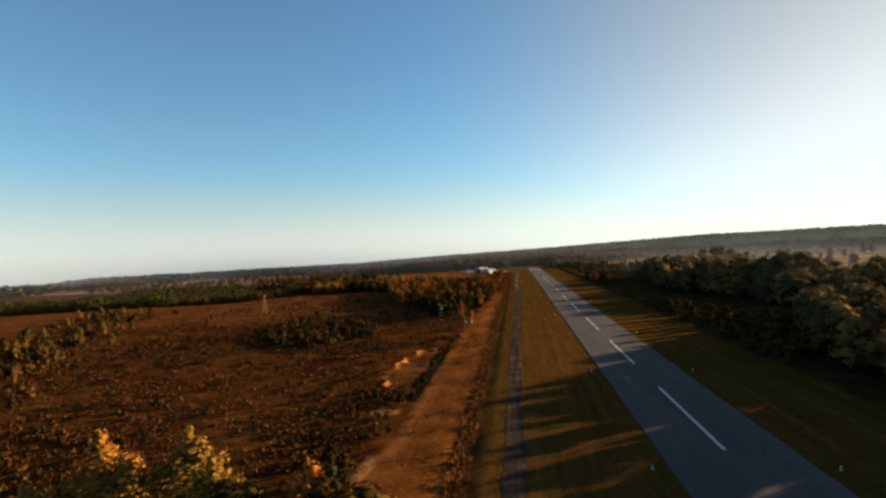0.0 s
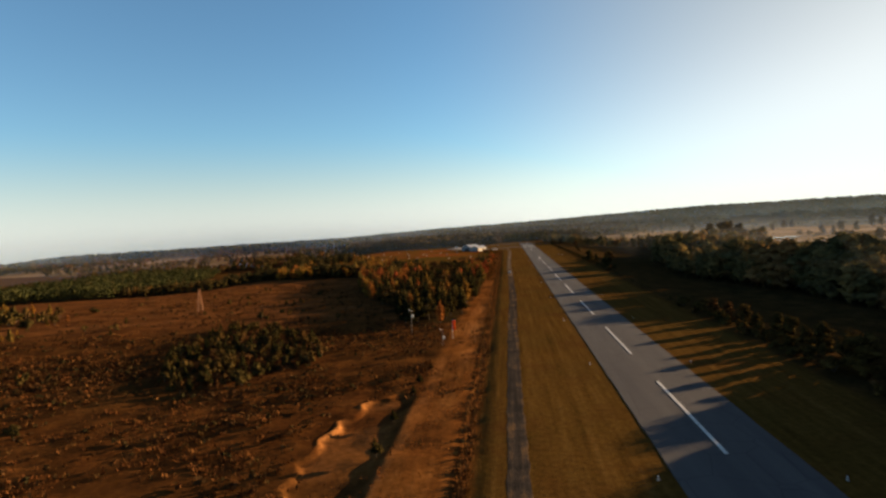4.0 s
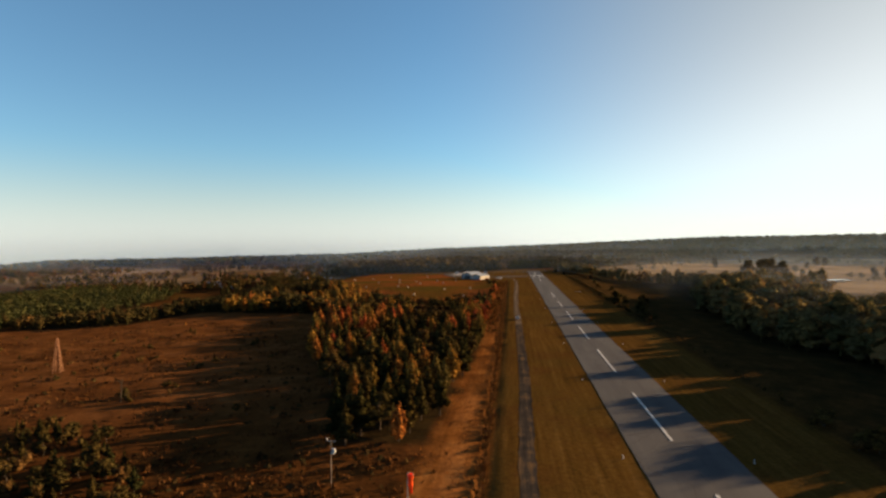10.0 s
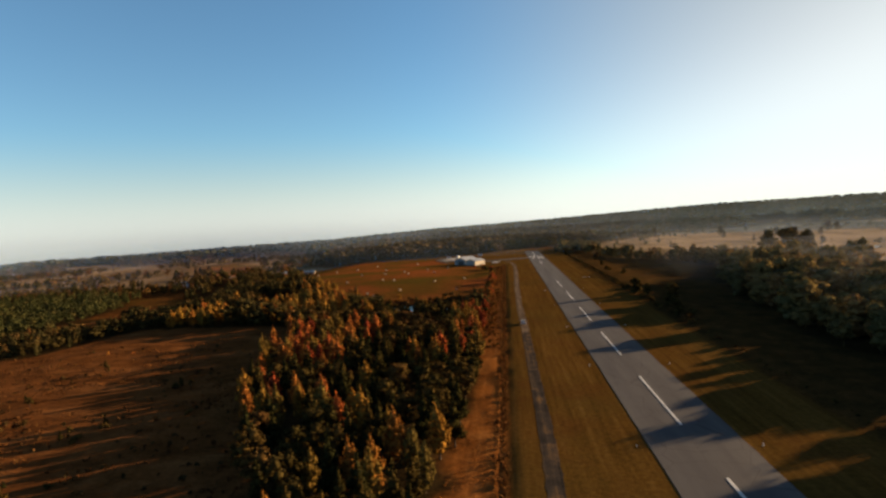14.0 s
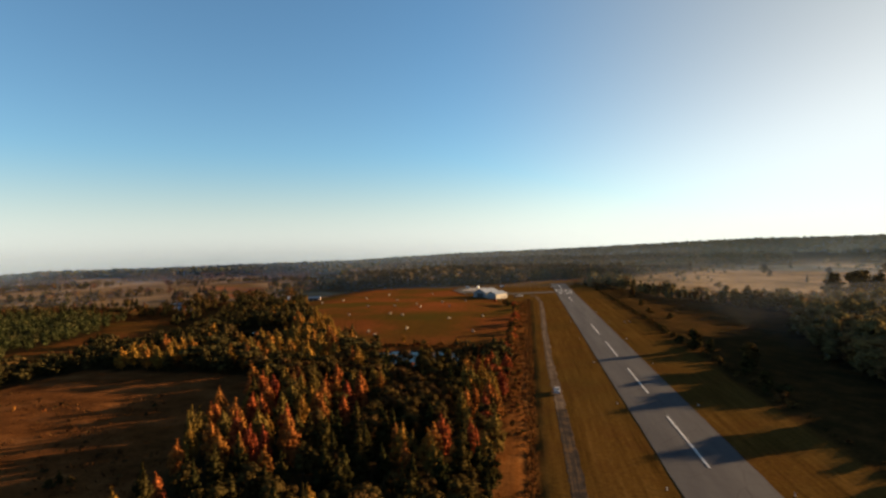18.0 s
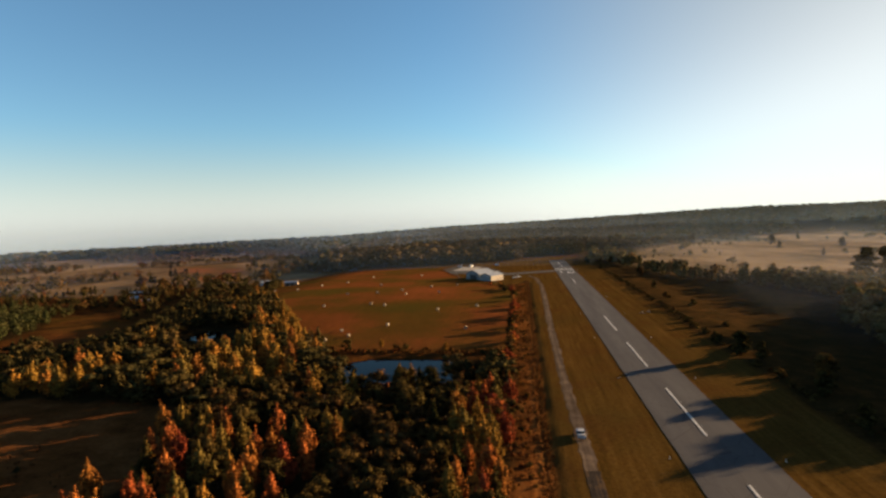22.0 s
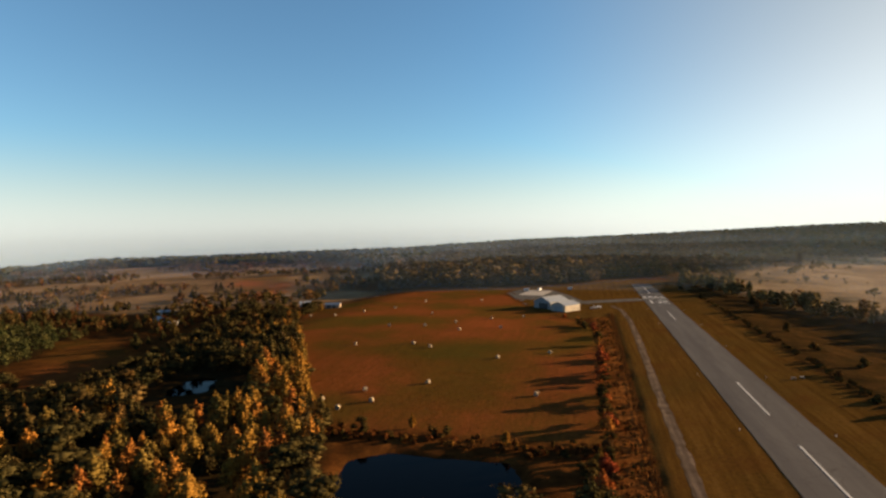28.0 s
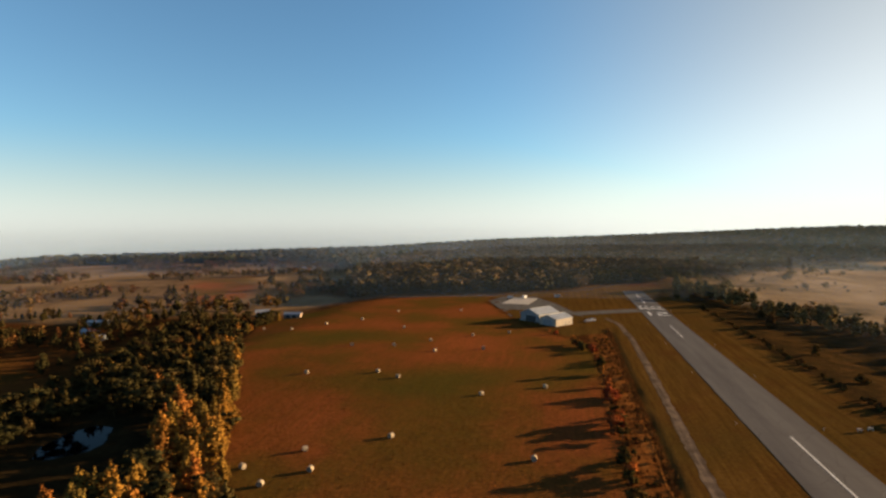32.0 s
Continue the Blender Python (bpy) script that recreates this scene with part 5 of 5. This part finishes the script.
# ---------------------------------------------------------------- hay bales
def bale():
    root = new("hay_bale")
    bm = bmesh.new()
    bmesh.ops.create_cone(bm, cap_ends=True, segments=20, radius1=0.76, radius2=0.76, depth=1.35, matrix=pose(0, 0, 0.72, 90, 0, 0))
    bmesh.ops.bevel(bm, geom=[e for e in bm.edges if abs(e.verts[0].co.y - e.verts[1].co.y) < 0.01], offset=0.1, segments=2, affect="EDGES")
    part("wrapped_roll", bm, M_BALE, root)
    for s in (-1, 1):
        bm = bmesh.new()
        for k in range(4):
            bmesh.ops.create_cone(bm, cap_ends=False, segments=18, radius1=0.15 + 0.15 * k, radius2=0.13 + 0.15 * k, depth=0.03, matrix=pose(0, s * 0.69, 0.72, 90, 0, 0))
        part("straw_end", bm, M_WOOD, root, "rolled straw showing at the end")
    return tagged(root, "round pale wrapped hay bale on stubble", "hay bale", "bales in the hayfield")


BALES = ((-142, 474), (-132.5, 466.5), (-131.5, 487), (-124.5, 476), (-111.5, 500.5), (-70.5, 493.5), (-92, 544), (-127.5, 558), (-138, 564), (-166.5, 557), (-168.5, 610.5), (-147, 613.5), (-132, 629.5),
         (-124, 605), (-102, 616), (-70, 558), (-113, 649.5), (-158, 667), (-212, 674), (-196, 696), (-184, 738), (-249, 662), (-225, 653), (-94, 663), (-139, 750))
first = bale()
for k, (a, b) in enumerate(BALES):
    m = pose(a, b, float(height(a, b)) - 0.05, 0, 0, rng.uniform(0, 180))
    if k == 0:
        first.matrix_world = m
    else:
        copy_thing(first, m)


# ---------------------------------------------------------------- windsock, masts, lights
def windsock(x, y):
    root = new("windsock")
    root.matrix_world = pose(x, y, float(height(x, y)))
    part("mast", bm_rod((0, 0, -0.3), (0, 0, 5.6), 0.09, 0.06), M_STEEL, root)
    bm = bmesh.new()
    for k in range(16):
        a, b = 2 * math.pi * k / 16, 2 * math.pi * (k + 1) / 16
        rod(bm, (0.45 + 0.42 * math.cos(a), 0.42 * math.sin(a), 5.5), (0.45 + 0.42 * math.cos(b), 0.42 * math.sin(b), 5.5), 0.02, n=5)
    part("hoop", bm, M_STEEL, root)
    bm = bmesh.new()
    rings = []
    for k in range(9):
        f = k / 8
        r0 = 0.44 - 0.2 * f + 0.05 * math.sin(k * 1.7)
        rings.append([bm.verts.new((0.45 + 0.1 * f + r0 * math.cos(j * math.pi / 6) * (1 + 0.15 * math.sin(3 * j + k)), r0 * math.sin(j * math.pi / 6) * 0.8, 5.5 - 3.0 * f)) for j in range(12)])
    for q, w in zip(rings, rings[1:]):
        for j in range(12):
            bm.faces.new((q[j], q[(j + 1) % 12], w[(j + 1) % 12], w[j]))
    bmesh.ops.solidify(bm, geom=bm.faces[:], thickness=0.02)
    part("sock", bm, M_ORANGE, root, "limp bright orange fabric sock")
    return tagged(root, "limp orange windsock on a steel mast", "windsock")


windsock(-49, 149)


def instrument_mast(x, y, tall, label, low=False):
    root = new("instrument_mast")
    root.matrix_world = pose(x, y, float(height(x, y)))
    part("post", bm_rod((0, 0, -0.3), (0, 0, tall), 0.08, 0.055), M_WOOD, root)
    part("crossarm", bm_rod((-0.7, 0, tall - 0.2), (0.7, 0, tall - 0.2), 0.04), M_STEEL, root)
    part("cabinet", bm_box((0.6, 0.45, 0.85), (0.45, -0.1, tall * (0.5 if low else 0.78)), None, 0.06), M_WHITE, root, "white metal cabinet")
    part("sensor", bm_rod((-0.65, 0, tall - 0.2), (-0.65, 0, tall + 0.5), 0.09, 0.03), M_STEEL, root)
    return tagged(root, label, "mast")


instrument_mast(-63, 154, 8.5, "tall wooden mast with a white instrument box")
instrument_mast(-51, 138, 5.0, "short wooden post with a white cabinet", True)


def lattice_tower(x, y, tall):
    root = new("lattice_tower")
    root.matrix_world = pose(x, y, float(height(x, y)), 0, 0, 20)
    w0, w1 = 1.25, 0.25
    at = lambda f, i: ((w0 + (w1 - w0) * f) * (1 if i in (0, 1) else -1), (w0 + (w1 - w0) * f) * (1 if i in (0, 3) else -1), tall * f)
    for i in range(4):
        part("leg", bm_rod((at(0, i)[0], at(0, i)[1], -0.4), at(1, i), 0.07, 0.05, 6), M_SUNLIT_STEEL, root)
    for k in range(6):
        f, g = k / 6, (k + 1) / 6
        for i in range(4):
            j = (i + 1) % 4
            bm = bmesh.new()
            rod(bm, at(f, i), at(g, j), 0.03, n=5)
            rod(bm, at(f, j), at(g, i), 0.03, n=5)
            rod(bm, at(g, i), at(g, j), 0.03, n=5)
            part("brace", bm, M_SUNLIT_STEEL, root)
    part("lamp_head", bm_box((0.5, 0.5, 0.5), (0, 0, tall + 0.25), None, 0.1), M_SUNLIT_STEEL, root)
    return tagged(root, "orange sunlit steel lattice beacon tower in sedge", "tower")


lattice_tower(-181, 227, 11)


def snag(x, y, tall):
    root = new("bare_snag")
    root.matrix_world = pose(x, y, float(height(x, y)))
    part("trunk", bm_rod((0, 0, -0.3), (0.5, 0.2, tall), 0.17, 0.06, 9), M_BARK, root)
    for z, t in ((0.6, 0.5), (0.75, 2.6), (0.85, 4.4)):
        part("limb", bm_rod((0.1, 0, tall * z), (1.2 * math.cos(t), 1.2 * math.sin(t), tall * z + 0.9), 0.05, 0.02, 6), M_BARK, root)
    return tagged(root, "bare grey dead tree trunk", "dead tree")


snag(-259, 392, 8.5)
snag(-136, 198, 6.5)


def edge_light():
    root = new("runway_light")
    part("base", bm_rod((0, 0, -0.05), (0, 0, 0.10), 0.2, n=12), M_CONCRETE, root)
    part("stem", bm_rod((0, 0, 0.08), (0, 0, 0.37), 0.05), M_STEEL, root)
    part("lens", bm_rod((0, 0, 0.36), (0, 0, 0.56), 0.11, 0.07, 10), M_WHITE, root, "white lamp lens")
    return tagged(root, "small white runway edge light in grass", "runway light", "runway edge lights")


first = edge_light()
first.matrix_world = pose(-11.8, -127, 0.05)
for k in range(17):
    for a in (-11.8, 11.8):
        if k or a > 0:
            copy_thing(first, pose(a, -127 + 60 * k, 0.05))


def approach_box(x, y):
    root = new("approach_light_box")
    root.matrix_world = pose(x, y, 0.0)
    part("housing", bm_box((1.3, 0.8, 0.45), (0, 0, 0.75), None, 0.08), M_CONCRETE, root)
    for px in (-0.55, 0.55):
        part("leg", bm_rod((px, 0, -0.1), (px, 0, 0.55), 0.05), M_STEEL, root)
    part("aperture", bm_box((1.1, 0.06, 0.2), (0, -0.46, 0.78)), M_GLASS, root)
    return tagged(root, "white approach light box standing in mown grass", "light box", "approach light boxes")


approach_box(21, 533)
approach_box(24.5, 534.5)


# ---------------------------------------------------------------- morning mist and haze, imitated by see-through sheets
# pale colour mixed into a clear sheet stands in for scattered light
def mist_mat(name, colour):
    m = bpy.data.materials.new(name)
    m.use_nodes = True
    n = m.node_tree
    n.nodes.remove(n.nodes["Principled BSDF"])
    d = n.nodes.new("ShaderNodeBsdfDiffuse")
    d.inputs[0].default_value = (*colour, 1)
    tr = n.nodes.new("ShaderNodeBsdfTranslucent")
    tr.inputs[0].default_value = (*colour, 1)
    both = n.nodes.new("ShaderNodeMixShader")
    both.inputs[0].default_value = 0.5
    n.links.new(d.outputs[0], both.inputs[1])
    n.links.new(tr.outputs[0], both.inputs[2])
    clear = n.nodes.new("ShaderNodeBsdfTransparent")
    a = n.nodes.new("ShaderNodeAttribute")
    a.attribute_name = "veil"
    wisp = ramp(n, noise_tex(n, 0.006, 4, 0.6, (1, 1, 4)), [(0.25, (0.35, 0.35, 0.35)), (0.7, (1, 1, 1))])
    f = n.nodes.new("ShaderNodeMath")
    f.operation = "MULTIPLY"
    n.links.new(a.outputs["Fac"], f.inputs[0])
    n.links.new(wisp, f.inputs[1])
    ms = n.nodes.new("ShaderNodeMixShader")
    n.links.new(f.outputs[0], ms.inputs[0])
    n.links.new(clear.outputs[0], ms.inputs[1])
    n.links.new(both.outputs[0], ms.inputs[2])
    n.links.new(ms.outputs[0], n.nodes["Material Output"].inputs[0])
    return m


M_PAINTED_MIST = mist_mat("painted_thin_mist", (0.78, 0.84, 0.92))
M_PAINTED_HAZE = mist_mat("painted_blue_haze", (0.46, 0.66, 0.95))
# level pale sheets put the look of low mist over the eastern fields
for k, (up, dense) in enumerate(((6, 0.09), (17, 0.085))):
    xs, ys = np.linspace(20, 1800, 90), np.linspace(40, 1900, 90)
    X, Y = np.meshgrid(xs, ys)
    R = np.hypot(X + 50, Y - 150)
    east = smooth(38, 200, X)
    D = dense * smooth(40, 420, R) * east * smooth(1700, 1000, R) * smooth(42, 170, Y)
    Z = height(X, Y) + up
    idx = np.arange(X.size).reshape(X.shape)
    F = np.stack([idx[:-1, :-1], idx[:-1, 1:], idx[1:, 1:], idx[1:, :-1]], -1).reshape(-1, 4)
    keep = (D.ravel()[F].max(1) > 0.002)
    me = mesh_from("painted_mist_layer", np.stack([X, Y, Z], -1).reshape(-1, 3), F[keep], M_PAINTED_MIST)
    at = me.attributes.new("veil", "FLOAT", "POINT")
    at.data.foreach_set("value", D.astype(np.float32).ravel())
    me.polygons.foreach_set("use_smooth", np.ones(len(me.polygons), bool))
    tagged(new("painted_mist_layer", me), "thin pale see-through sheet imitating morning mist over the low fields", "mist", kind="stuff")
# upright pale sheets added among the creek woods to imitate sunlit mist and glare
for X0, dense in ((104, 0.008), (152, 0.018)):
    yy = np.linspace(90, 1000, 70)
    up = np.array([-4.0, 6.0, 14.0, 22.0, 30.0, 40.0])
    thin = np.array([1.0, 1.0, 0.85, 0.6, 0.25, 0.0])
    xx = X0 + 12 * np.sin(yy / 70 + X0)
    V = np.stack([np.tile(xx, 6), np.tile(yy, 6), (up[:, None] + height(xx, yy)[None]).ravel()], -1)
    idx = np.arange(420).reshape(6, 70)
    F = np.stack([idx[:-1, :-1], idx[:-1, 1:], idx[1:, 1:], idx[1:, :-1]], -1).reshape(-1, 4)
    me = mesh_from("painted_creek_mist", V, F, M_PAINTED_MIST)
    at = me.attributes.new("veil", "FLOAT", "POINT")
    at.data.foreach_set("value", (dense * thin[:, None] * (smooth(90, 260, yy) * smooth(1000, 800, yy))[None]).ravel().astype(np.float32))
    tagged(new("painted_creek_mist", me), "thin upright pale sheet imitating sunlit mist over the creek", "mist", kind="stuff")
# thin blue see-through sheets, ever farther off, added to imitate aerial haze
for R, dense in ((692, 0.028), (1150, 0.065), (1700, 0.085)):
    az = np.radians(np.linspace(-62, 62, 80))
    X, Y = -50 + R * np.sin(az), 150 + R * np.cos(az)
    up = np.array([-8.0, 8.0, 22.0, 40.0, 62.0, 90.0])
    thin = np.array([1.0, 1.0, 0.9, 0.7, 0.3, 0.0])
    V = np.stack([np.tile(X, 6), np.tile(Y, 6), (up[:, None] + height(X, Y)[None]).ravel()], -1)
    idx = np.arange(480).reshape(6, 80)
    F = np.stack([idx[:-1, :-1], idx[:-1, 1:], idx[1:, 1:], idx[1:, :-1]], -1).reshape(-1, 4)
    me = mesh_from("painted_haze_sheet", V, F, M_PAINTED_HAZE)
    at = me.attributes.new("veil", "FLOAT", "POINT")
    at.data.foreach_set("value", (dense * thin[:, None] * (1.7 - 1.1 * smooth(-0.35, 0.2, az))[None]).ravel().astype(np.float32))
    tagged(new("painted_haze_sheet", me), "thin bluish see-through sheet imitating haze over the distant woods", "haze", kind="stuff")
